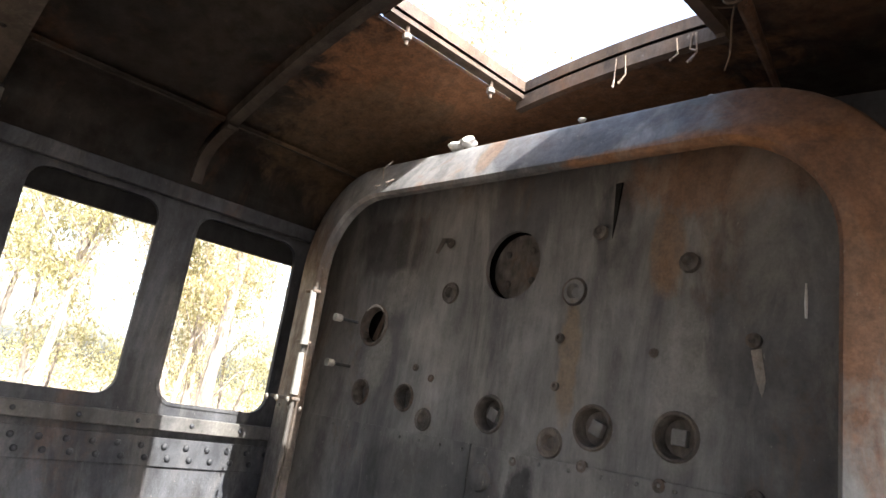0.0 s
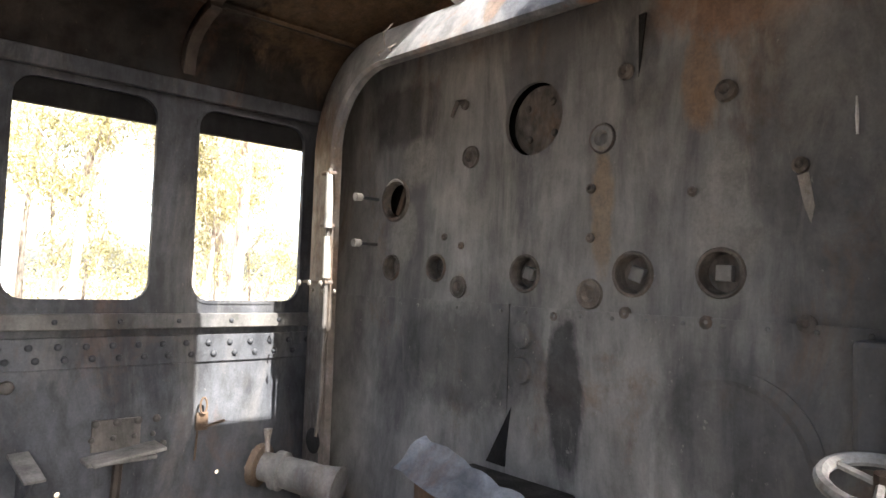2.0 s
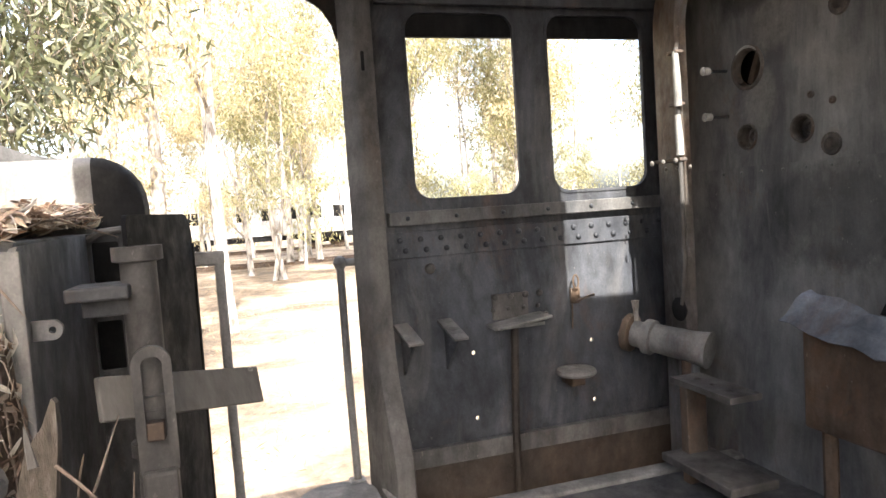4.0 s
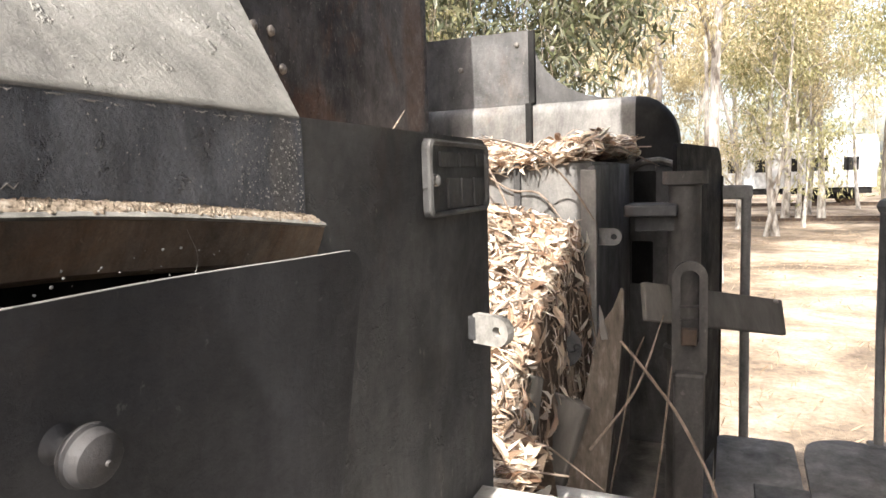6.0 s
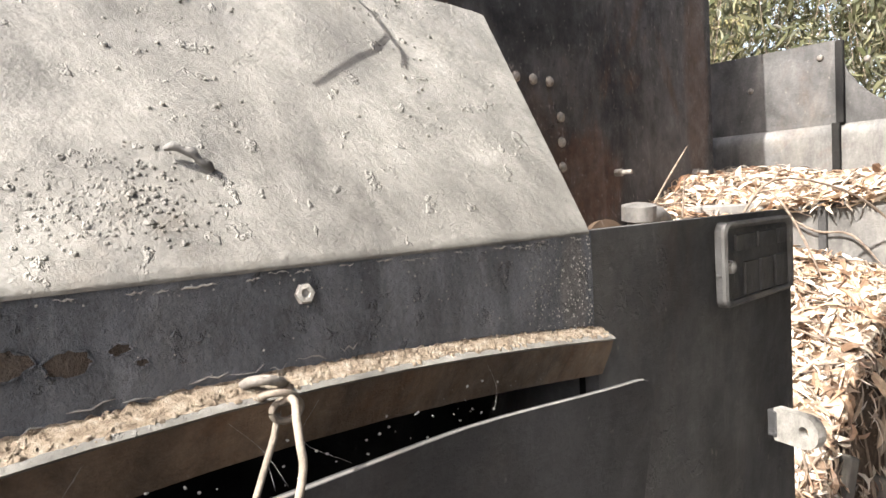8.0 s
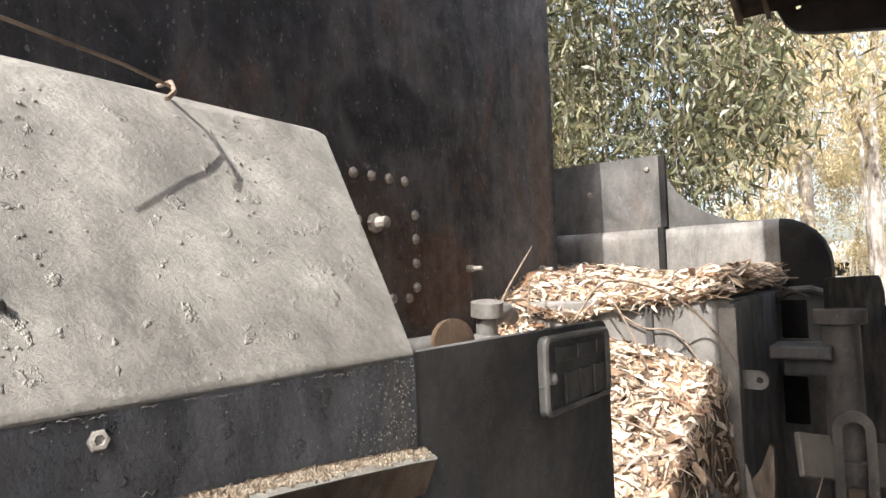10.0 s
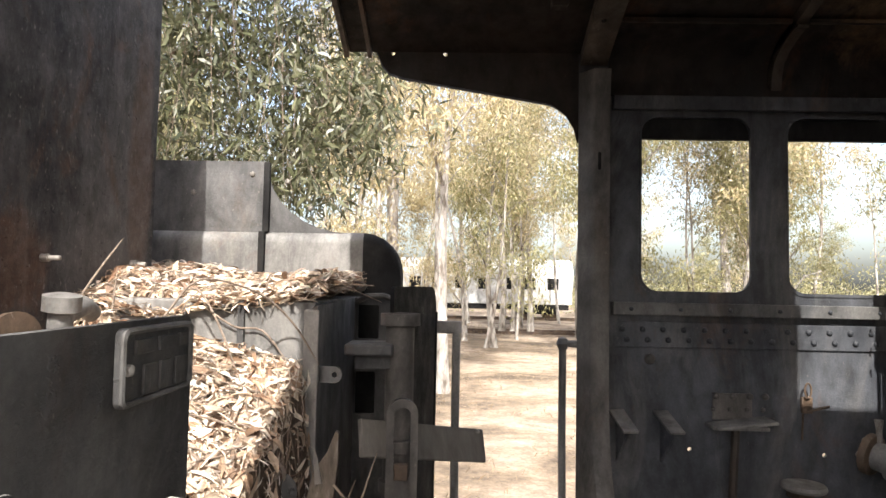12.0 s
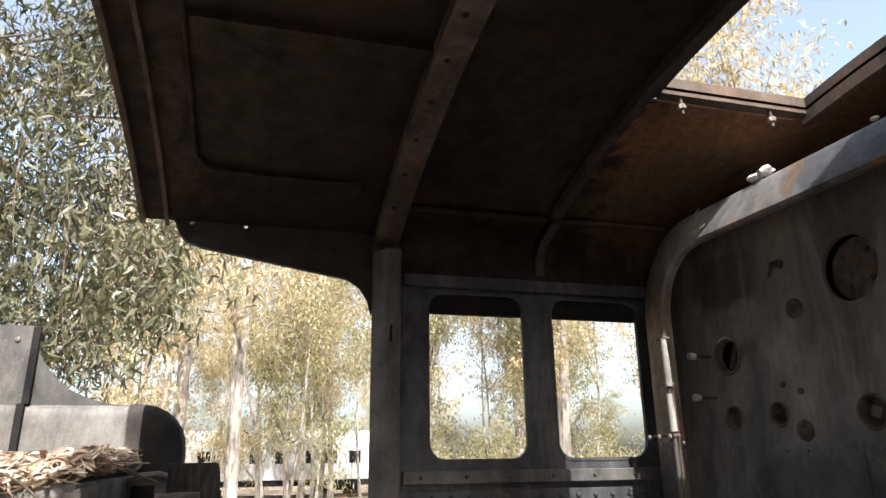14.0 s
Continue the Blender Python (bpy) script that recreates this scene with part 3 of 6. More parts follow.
# Collars and hole floors are darker; the floors' tone carries the holes' shade.
for u, v, r, k in HOLES:
    d = BY + 0.055
    if k != "big":
        smooth(part("collar", skin([[(a, y, b) for a, b in circle(u, v, q, 24)] for q, y in ((r * 1.14, BY + 0.02), (r * 1.12, BY - 0.003), (r * 1.05, BY - 0.008), (r * 0.94, BY - 0.006), (r * 0.84, BY + (0.022 if k in ("ring", "plug", "disc") else 0.05)))]), M_PLUG, backhead))
    if k == "ring":
        bm = box(-0.012, 0.012, -0.01, 0.01, -r * 0.8, r * 0.8, 0.004)
        bmesh.ops.transform(bm, matrix=pose(u, BY + 0.035, v, 0, 25, 0), verts=bm.verts)
        part("slot_bar", bm, M_RUST, backhead)
        # tapering pale crescent along the collar's upper edge
        smooth(part("pale_arc", tube([(u + r * 1.02 * math.cos(a), BY - 0.006, v + r * 1.02 * math.sin(a)) for a in (radians(40 + 12 * q) for q in range(9))], [0.001, 0.003, 0.004, 0.005, 0.006, 0.005, 0.004, 0.003, 0.001], 6), M_PALE, backhead))
    if k == "square":
        q = r * 0.36
        bm = box(-q, q, -0.03, 0.03, -q, q, 0.003)
        bmesh.ops.transform(bm, matrix=pose(u, d - 0.012, v, 0, 20 if u < -0.4 else 2, 0), verts=bm.verts)
        part("square_plug", bm, M_BACK, backhead)
        smooth(part("hole_floor", lathe([(r * 0.83, 0), (r * 0.83, 0.004), (r * 0.1, 0.005)], facing((u, BY + 0.036, v), (0, -1, 0)), 20), M_PLUG, backhead))
    if k == "hole":
        smooth(part("hole_floor", lathe([(r * 0.83, 0), (r * 0.83, 0.012), (r * 0.5, 0.016), (r * 0.42, 0.006), (r * 0.1, 0.006)], facing((u, BY + 0.045, v), (0, -1, 0)), 20), M_PLUG, backhead))
    if k in ("plug", "disc"):
        smooth(part("plug", lathe([(r * 0.95, 0), (r * 0.95, 0.03), (r * 0.6, 0.034), (r * 0.4, 0.02), (r * 0.1, 0.02)], facing((u, BY + 0.025, v), (0, -1, 0)), 18), M_PLUG if k == "plug" else M_BACK, backhead))
    if k == "big":
        for a in (50, 140, 230, 320):
            rivet(backhead, (u + r * 0.62 * math.cos(radians(a)), BY + 0.038, v + r * 0.62 * math.sin(radians(a))), (0, -1, 0), 0.012, M_PLUG, "bolt")
        smooth(part("recessed_disc", lathe([(r * 0.98, 0), (r * 0.98, 0.01), (r * 0.1, 0.012)], facing((u, BY + 0.05, v), (0, -1, 0)), 24), M_PLUG, backhead))
part("lower_sheet", plate([(-1.85, 0.4), (-0.905, 0.4), (-0.905, 1.555), (-1.85, 1.555)], [], BY - 0.008, 0.006, "y"), M_BACK, backhead)
part("lower_sheet", plate([(-0.90, 0.4), (0.14, 0.4), (0.14, 1.55), (-0.90, 1.55)], [], BY - 0.010, 0.008, "y"), M_BACK, backhead)

# hatch frame, its folded lid and hanging leaves
hatch = empty("roof_hatch", "open rusty roof hatch with a bent steel frame", "hatch")


def curb(x0, x1, y0, y1, rise, drop):
    bm = bmesh.new()
    n = 10
    rows = []
    for i in range(n + 1):
        x = x0 + (x1 - x0) * i / n
        z = roof_z(x)
        rows.append([bm.verts.new((x, a, c)) for a, c in ((y0, z - drop), (y1, z - drop), (y1, z + rise), (y0, z + rise))])
    for a, c in zip(rows, rows[1:]):
        for k in range(4):
            bm.faces.new((a[k], a[(k + 1) % 4], c[(k + 1) % 4], c[k]))
    bm.faces.new(rows[0])
    bm.faces.new(rows[-1])
    return bm


part("curb_front", curb(HX0 - 0.03, HX1 + 0.03, HY1, HY1 + 0.03, 0.05, 0.045), M_RUST, hatch)
part("curb_rear", curb(HX0 - 0.03, HX1 + 0.03, HY0 - 0.03, HY0, 0.04, 0.01), M_RUST, hatch)
part("curb_side", curb(HX0 - 0.035, HX0, HY0, HY1, 0.05, 0.014), M_RUST, hatch)
part("curb_side", curb(HX1, HX1 + 0.035, HY0, HY1, 0.05, 0.03), M_RUST, hatch)
lid = box(-0.33, 0.33, -0.28, 0.28, 0, 0.01, 0.003)
bmesh.ops.transform(lid, matrix=pose(-0.6, HY1 + 0.33, roof_z(-0.6) + 0.07, 8, 0, 0), verts=lid.verts)
part("lid", lid, M_DIM, hatch, "grey folded-back lid")
for y in (0.90, 1.27):
    z = roof_z(HX0) - 0.014
    bolt = smooth(part("bolt", lathe([(0.006, 0.0), (0.006, 0.075), (0.002, 0.077)], facing((HX0 - 0.015, y, z + 0.01), (0.05, 0.02, -1)), 8), M_RUST, hatch))
    smooth(part("nut", lathe([(0.014, 0.04), (0.014, 0.056), (0.006, 0.058)], facing((HX0 - 0.015, y, z + 0.01), (0.05, 0.02, -1)), 6), M_BOLT, bolt))
rng = random.Random(3)
for i in range(6):
    x, y = rng.choice([(HX0 - 0.01, rng.uniform(HY0, HY1)), (rng.uniform(HX0, HX1), HY1 - 0.005)])
    z = roof_z(x) - 0.03
    drop = rng.uniform(0.03, 0.09)
    part("hanging_straw", tube([(x, y, z + 0.02), (x + rng.uniform(-0.01, 0.01), y, z - drop * 0.6), (x + rng.uniform(-0.02, 0.02), y - 0.01, z - drop)], [0.002, 0.0025, 0.004], 5), M_TWIG, hatch)

tangle = empty("wire_tangle", "tangle of rusty wire and dry twigs hanging under the roof", "wire")
rng = random.Random(19)
c0 = Vector((-0.13, 1.22, 2.675))
part("ring", tube([tuple(c0 + Vector((0.03 * math.cos(a), 0.012 * math.sin(a), 0.03 * math.sin(a)))) for a in (2 * math.pi * k / 16 for k in range(17))], 0.006, 6), M_RUST, tangle)
for k in range(9):
    pts = [tuple(c0 + Vector((rng.gauss(0, 0.022), rng.gauss(0, 0.015), rng.gauss(0, 0.022)))) for _ in range(5)]
    part("wire", tube(bend(pts, 4), 0.0016, 5), M_RUST, tangle)
part("hanging_wire", tube(bend([tuple(c0), (-0.15, 1.24, 2.63), (-0.17, 1.28, 2.56), (-0.19, 1.3, 2.53)], 5), 0.0025, 6), M_RUST, tangle)
part("strut", tube([(-0.13, 1.22, 2.72), (-0.12, 1.24, 2.65), (-0.16, 1.5, 2.62), (-0.19, 1.73, 2.56)], [0.014, 0.018, 0.011, 0.009], 8), M_ROOF, tangle)
for tip, bud in (((0.1, 1.21, 2.665), 0.012), ((0.02, 1.18, 2.69), 0.008), ((-0.06, 1.05, 2.72), 0.004)):
    t1 = Vector(tip)
    mid = c0.lerp(t1, 0.55) + Vector((0, 0, 0.012))
    part("twig", tube(bend([tuple(c0), tuple(mid), tuple(t1)], 4), 0.0026, 5), M_RUST, tangle)
    smooth(part("bud", lathe([(0.002, 0), (bud * 0.6, bud * 0.5), (bud * 0.6, bud * 1.2), (0.002, bud * 1.8)], facing(tip, (1, 0, -0.6)), 8), M_RUST, tangle))

# pressed framing of the rear canopy
canopy = empty("canopy_stiffener", "rusty bent stiffening rods under the rear canopy", "roof frame")
part("rod", tube([(x, -0.72, roof_z(x) - 0.012) for x in (-0.2, -0.5, -0.8, -1.1, -1.4, -1.55)] + [(-1.62, -0.68, roof_z(-1.62) - 0.012), (-1.64, -0.5, roof_z(-1.64) - 0.012), (-1.64, -0.12, roof_z(-1.64) - 0.012)], 0.009, 8), M_ROOF, canopy)
part("batten", curb(-0.98, -0.9, -0.7, 0.0, -0.002, 0.025), M_ROOF, canopy)
part("bracket", box(-1.67, -1.61, -0.16, -0.10, roof_z(-1.64) - 0.05, roof_z(-1.64) - 0.004, 0.006), M_ROOF, canopy)
for i in range(12):
    rivet(canopy, (LW + 0.25 + 0.2 * i, 0.04, roof_z(LW + 0.25 + 0.2 * i) - 0.052), (0, 0, -1), 0.01, M_ROOF)

# trimmings of the backhead
for z in (1.91, 1.745):
    stud = smooth(part("stud", lathe([(0.006, 0), (0.006, 0.078), (0.003, 0.078)], facing((-1.575, BY, z), (0, -1, 0)), 10), M_CAB, backhead))
    smooth(part("nut", lathe([(0.014, 0.076), (0.015, 0.104), (0.005, 0.107)], facing((-1.575, BY, z), (0, -1, 0)), 10), M_PALE, stud))
conduit = empty("conduit_pipe", "pale worn conduit pipe clipped to the boiler rim", "pipe")
for z0, z1 in ((1.985, 1.79), (1.76, 1.615)):
    smooth(part("pipe", tube([(-1.598, 1.150, z0), (-1.594, 1.150, (z0 + z1) / 2), (-1.592, 1.150, z1)], [0.011, 0.014, 0.014], 12), M_PALE, conduit))
for z in (1.985, 1.8, 1.6):
    part("clip", box(-1.64 if z > 1.61 else -1.74, -1.585, 1.142, 1.175, z - 0.006, z + 0.006, 0.003), M_RIM, conduit)
smooth(part("core", tube([(-1.600, 1.154, 2.0), (-1.598, 1.154, 1.5), (-1.605, 1.158, 1.2), (-1.64, 1.166, 1.06)], 0.008, 8), M_IRON, conduit))
for x in (-1.73, -1.66, -1.585):
    rivet(conduit, (x, 1.126, 1.595), (0, -1, 0), 0.011, M_BOLT, "bolt")
    rivet(conduit, (x + 0.02, 1.17, 1.57), (0, -1, 0), 0.008, M_BOLT, "bolt")
for x, z, r in ((-1.12, 2.18, 0.016), (-0.27, 2.06, 0.026), (-0.53, 2.16, 0.022), (-0.114, 1.875, 0.018), (-0.349, 1.84, 0.012), (-0.31, 1.54, 0.017), (-0.52, 1.55, 0.016), (-0.74, 1.53, 0.015),
                (-0.1, 1.55, 0.02), (-0.63, 1.87, 0.014), (-1.2, 1.76, 0.012), (-0.63, 1.74, 0.013), (-1.12, 1.73, 0.012), (-1.5, 1.86, 0.009)):
    smooth(part("stud_stump", lathe([(r, 0), (r * 0.95, r * 0.5), (r * 0.5, r * 0.7), (r * 0.2, r * 0.4)], facing((x, BY - 0.002, z), (0, -1, 0.1)), 10), M_PLUG, backhead))
for i in range(18):
    rivet(backhead, (-1.6 + i * 0.095, BY - 0.010, 1.535), (0, -1, 0), 0.006, M_BACK)
for z in (1.47, 1.37):
    smooth(part("boss", lathe([(0.04, 0), (0.036, 0.01), (0.012, 0.014)], facing((-0.85, BY - 0.01, z), (0, -1, 0)), 16), M_BACK, backhead))
bm = bmesh.new()
for p in ((-0.885, BY - 0.012, 1.26), (-0.955, BY - 0.035, 1.10), (-0.905, BY - 0.012, 1.09), (-0.885, BY - 0.006, 1.26), (-0.955, BY - 0.030, 1.10), (-0.905, BY - 0.006, 1.09)):
    bm.verts.new(p)
bm.verts.ensure_lookup_table()
for f in ((0, 1, 2), (3, 5, 4), (0, 3, 4, 1), (1, 4, 5, 2), (2, 5, 3, 0)):
    bm.faces.new([bm.verts[k] for k in f])
part("torn_edge", bm, M_BLACK, backhead)
bm = bmesh.new()
vs = [bm.verts.new(p) for p in ((-0.50, BY - 0.001, 2.30), (-0.47, BY - 0.016, 2.295), (-0.497, BY - 0.001, 2.14), (-0.50, BY + 0.004, 2.30), (-0.47, BY - 0.010, 2.295), (-0.497, BY + 0.004, 2.14))]
for f in ((0, 1, 2), (3, 5, 4), (0, 3, 4, 1), (1, 4, 5, 2), (2, 5, 3, 0)):
    bm.faces.new([vs[k] for k in f])
part("peeled_tongue", bm, M_BLACK, backhead)
part("bare_chip", plate([(-0.122, 1.855), (-0.1, 1.86), (-0.088, 1.79), (-0.095, 1.755), (-0.108, 1.79)], [], BY - 0.0015, 0.0015, "y"), M_BOLT, backhead, "pale bare chip of paint")
smooth(part("pale_pin", tube([(-0.012, BY - 0.004, 2.0), (-0.011, BY - 0.006, 1.96), (-0.011, BY - 0.004, 1.925)], [0.002, 0.004, 0.003], 6), M_PALE, backhead))
smooth(part("bent_tab", tube([(-1.125, BY, 2.19), (-1.13, BY - 0.03, 2.185), (-1.15, BY - 0.035, 2.14)], [0.012, 0.009, 0.006], 8), M_PLUG, backhead))
part("door_outline", skin([[(x, BY - y, z) for x, z in rrect(-0.46 - d, 0.7, -0.06 + d, 1.44 + d, 0.18, 8)] for d, y in ((0, 0.010), (0, 0.014), (-0.02, 0.015), (-0.03, 0.010))]), M_BACK, backhead)
for cx, cz, big, seed in ((-1.075, 2.492, 0.032, 1), (-1.02, 2.497, 0.034, 2), (-0.57, 2.47, 0.013, 3), (-0.2, 2.445, 0.009, 4)):
    rnd = random.Random(seed)
    bm = bmesh.new()
    bmesh.ops.create_icosphere(bm, subdivisions=2, radius=1)
    for v in bm.verts:
        v.co = Vector((cx + v.co.x * big * rnd.uniform(0.7, 1.2), 1.26 + v.co.y * big * rnd.uniform(0.6, 1.0), cz + v.co.z * big * 0.55 * rnd.uniform(0.7, 1.1)))
    tagged(part("paint_flake", bm, M_WHITE), "pale crumpled scrap lying on the boiler rim", "scrap")
for x, z, ln in ((-1.33, 2.42, 0.07), (-1.36, 2.36, 0.03), (-1.30, 2.365, 0.035)):
    part("wire_end", tube([(x - ln * 0.35, 1.19, z - ln * 0.4), (x, 1.165, z), (x + ln * 0.2, 1.19, z + ln * 0.5)], [0.002, 0.004, 0.002], 6), M_BOLT, backhead)

# fittings low on the backhead
cock = empty("steam_cock", "rusty flanged steam cock with a spindle", "valve")
ax = Vector((0.35, 0.22, -0.06)).normalized()
m = facing((-1.80, 1.05, 0.94), ax)
smooth(part("flange", lathe([(0.02, -0.03), (0.075, -0.025), (0.075, 0.0), (0.05, 0.005)], m, 20), M_RUST, cock))
smooth(part("body", lathe([(0.05, 0.0), (0.052, 0.05), (0.068, 0.055), (0.068, 0.085), (0.055, 0.09), (0.062, 0.26), (0.07, 0.3)], m, 20), M_DIM, cock))
smooth(part("spindle", tube([(-1.79, 1.06, 0.99), (-1.79, 1.06, 1.03), (-1.79, 1.06, 1.07)], [0.012, 0.01, 0.016], 10), M_BOLT, cock))
for k in range(6):
    a = k * math.pi / 3
    part("bolt", lathe([(0.01, -0.035), (0.01, -0.022), (0.003, -0.02)], m @ Matrix.Translation((0.055 * math.cos(a), 0.055 * math.sin(a), 0)), 6), M_BOLT, cock)
part("drain_pipe", tube([(-1.62, 1.16, 0.9), (-1.6, 1.14, 0.8), (-1.62, 1.16, 0.55), (-1.62, 1.18, FLOOR)], 0.018, 10), M_RUST, cock)
smooth(part("rim_hole", lathe([(0.045, 0), (0.045, 0.006), (0.01, 0.006)], facing((-1.66, RIMY + 0.001, 1.04), (0, -1, 0)), 16), M_BLACK, backhead))

chest = empty("lubricator_box", "open steel lubricator box with a bent blue-grey lid", "box")
part("body", box(-1.0, -0.55, 1.08, 1.30, 0.80, 1.08, 0.01), M_RUST, chest)
bm = bmesh.new()
bmesh.ops.create_grid(bm, x_segments=16, y_segments=5, size=0.5)
for v in bm.verts:
    u, w = v.co.x, v.co.y
    dent = 0.022 * noise.noise(Vector((u * 5, w * 4, 3))) + 0.012 * noise.noise(Vector((u * 14, w * 9, 6)))
    v.co = Vector((u * 0.52 + 0.02 * w, dent - 0.05 * max(0, -u - 0.3), w * (0.105 - 0.03 * u) + 0.012 * noise.noise(Vector((u * 9, w, 9)))))
ext = bmesh.ops.extrude_face_region(bm, geom=bm.faces[:])
for v in (g for g in ext["geom"] if isinstance(g, bmesh.types.BMVert)):
    v.co.y += 0.006
bmesh.ops.transform(bm, matrix=pose(-0.77, 1.09, 1.095, -38, 10, 0), verts=bm.verts)
smooth(part("lid", bm, M_BLUE, chest, "crumpled blue-grey sheet lid"), 50)
part("packing", box(-0.97, -0.6, 1.1, 1.28, 1.05, 1.1, 0.015), M_BLACK, chest)
part("leg", tube([(-0.95, 1.12, 0.82), (-0.95, 1.12, FLOOR)], 0.02, 8), M_RUST, chest)
part("leg", tube([(-0.6, 1.12, 0.82), (-0.6, 1.12, FLOOR)], 0.02, 8), M_RUST, chest)
shelf = empty("slotted_bracket", "slotted steel bracket bolted beside the boiler", "bracket")
part("plate", plate([(-1.5, 1.0), (-1.2, 1.0), (-1.2, 1.12), (-1.5, 1.12)], [circle(x, 1.06, 0.014, 10) for x in (-1.43, -1.35, -1.27)], 0.82, 0.02, "z"), M_IRON, shelf)
part("stay", box(-1.48, -1.44, 1.02, 1.10, FLOOR, 0.82, 0.004), M_RUST, shelf)
part("step", box(-1.5, -1.15, 0.95, 1.13, 0.55, 0.58, 0.006), M_IRON, shelf)
wheel = empty("valve_wheel", "pale steel valve handwheel on a bracket", "handwheel")
wm = facing((0.08, 1.15, 1.31), (0.1, -0.25, 1))
smooth(part("ring", tube([wm @ Vector((0.085 * math.cos(a), 0.085 * math.sin(a), 0)) for a in (2 * math.pi * k / 28 for k in range(29))], 0.012, 8, None, False), M_PALE, wheel))
for a in (0.3, 2.4, 4.5):
    part("spoke", tube([wm @ Vector((0, 0, 0)), wm @ Vector((0.085 * math.cos(a), 0.085 * math.sin(a), 0))], 0.007, 6), M_PALE, wheel)
smooth(part("spindle", tube([wm @ Vector((0, 0, 0.02)), wm @ Vector((0, 0, -0.12)), (0.07, 1.25, 1.15), (0.07, BY, 1.12)], 0.012, 8), M_RUST, wheel))
bm = box(0.0, 0.07, BY - 0.08, BY - 0.008, 1.3, 1.53, 0.012)
part("bracket", bm, M_BACK, wheel)

# things on the left cab side
for y, yb in ((0.16, 0.24), (0.33, 0.41)):
    rest = empty("foot_rest", "small angled steel foot rest bolted to the cab side", "bracket", "foot rests")
    bm = box(0, 0.15, -0.03, 0.03, -0.005, 0.005, 0.002)
    bmesh.ops.transform(bm, matrix=pose(LW + 0.005, y - 0.01, 1.055, 0, 22, 10), verts=bm.verts)
    part("tread", bm, M_DIM, rest)
    bm = bmesh.new()
    vs = [bm.verts.new(p) for p in ((LW + 0.002, y - 0.01, 1.03), (LW + 0.12, y + 0.010, 1.0), (LW + 0.002, y - 0.01, 0.86), (LW + 0.002, y + 0.0, 1.03), (LW + 0.12, y + 0.018, 1.0), (LW + 0.002, y, 0.86))]
    for f in ((0, 1, 2), (3, 5, 4), (0, 3, 4, 1), (1, 4, 5, 2), (2, 5, 3, 0)):
        bm.faces.new([vs[k] for k in f])
    part("gusset", bm, M_CAB, rest)
seat = empty("folding_seat_bracket", "rusty hinged seat bracket on the cab side", "bracket")
part("back_plate", box(LW + 0.002, LW + 0.014, 0.52, 0.67, 1.03, 1.13, 0.002), M_IRON, seat)
part("tray", box(LW + 0.01, LW + 0.10, 0.49, 0.70, 1.005, 1.02, 0.004), M_DIM, seat)
for y in (0.53, 0.595, 0.66, 0.72):
    rivet(seat, (LW + 0.014, y, 1.12), (1, 0, 0), 0.014, M_IRON, "bolt")
    rivet(seat, (LW + 0.014, y - 0.01, 1.07), (1, 0, 0), 0.01, M_IRON, "bolt")
part("post", tube([(LW + 0.03, 0.6, 1.0), (LW + 0.03, 0.58, 0.6), (LW + 0.05, 0.57, 0.2)], 0.016, 8), M_PANEL, seat)
stay = box(LW + 0.012, LW + 0.13, 0.50, 0.72, 1.022, 1.034, 0.004)
bmesh.ops.rotate(stay, cent=(LW + 0.06, 0.61, 1.03), matrix=Matrix.Rotation(radians(7), 3, "X"), verts=stay.verts)
part("loose_bar", stay, M_DIM, seat)
hasp = empty("window_hasp", "small rusty hasp hanging on the cab side", "hasp")
part("loop", tube([(LW + 0.03, 0.875 + 0.012 * math.cos(a), 1.15 + 0.028 * math.sin(a)) for a in (2 * math.pi * k / 14 for k in range(15))], 0.004, 6, None, False), M_RUST, hasp)
part("tongue", box(LW + 0.008, LW + 0.02, 0.855, 0.90, 1.06, 1.125, 0.006), M_RUST, hasp)
part("pin", tube([(LW + 0.02, 0.88, 1.07), (LW + 0.03, 0.93, 1.085), (LW + 0.03, 0.955, 1.09)], 0.005, 6), M_RUST, hasp)
part("drop_rod", tube([(LW + 0.02, 0.86, 1.06), (LW + 0.02, 0.855, 0.96)], 0.004, 6), M_RUST, hasp)
pad = empty("round_step", "small round steel step on the cab side", "step")
smooth(part("tread", lathe([(0.075, -0.01), (0.08, 0.0), (0.075, 0.012), (0.01, 0.012)], Matrix.Translation((LW + 0.08, 0.83, 0.80)), 20), M_DIM, pad))
part("arm", box(LW + 0.002, LW + 0.10, 0.80, 0.86, 0.745, 0.79, 0.006), M_RUST, pad)
rivet(wall_left, (LW + 0.002, 0.28, 1.255), (1, 0, 0), 0.022, M_IRON, "bolt")
rivet(wall_left, (LW + 0.002, 0.75, 1.03), (1, 0, 0), 0.012, M_IRON, "bolt")
edge = tagged(part("floor_edge", box(-1.62, -1.55, 0.08, CAB_FRONT, 0.43, 0.485, 0.006), M_FLOOR), "dusty steel floor edging strip", "trim", kind="structure")
tagged(part("sub_floor", box(LW, -1.5, 0.0, CAB_FRONT, 0.08, 0.12), M_RUST), "dark rusty steel below the floor edge", "floor", kind="structure")

# handrails at the doorway
rail = empty("cab_handrail", "vertical steel cab handrail with a ball joint", "handrail")
smooth(part("bar", tube([(-1.972, -0.055, 1.30), (-1.972, -0.055, 0.9), (-1.972, -0.048, FLOOR - 0.02)], 0.015, 12), M_DIM, rail))
smooth(part("ball", lathe([(0.004, -0.026), (0.018, -0.02), (0.026, 0), (0.018, 0.02), (0.004, 0.026)], Matrix.Translation((-1.972, -0.055, 1.305)), 14), M_DIM, rail))
smooth(part("arm", tube([(-1.972, -0.055, 1.305), (-1.965, 0.012, 1.305)], [0.013, 0.016], 10), M_DIM, rail))
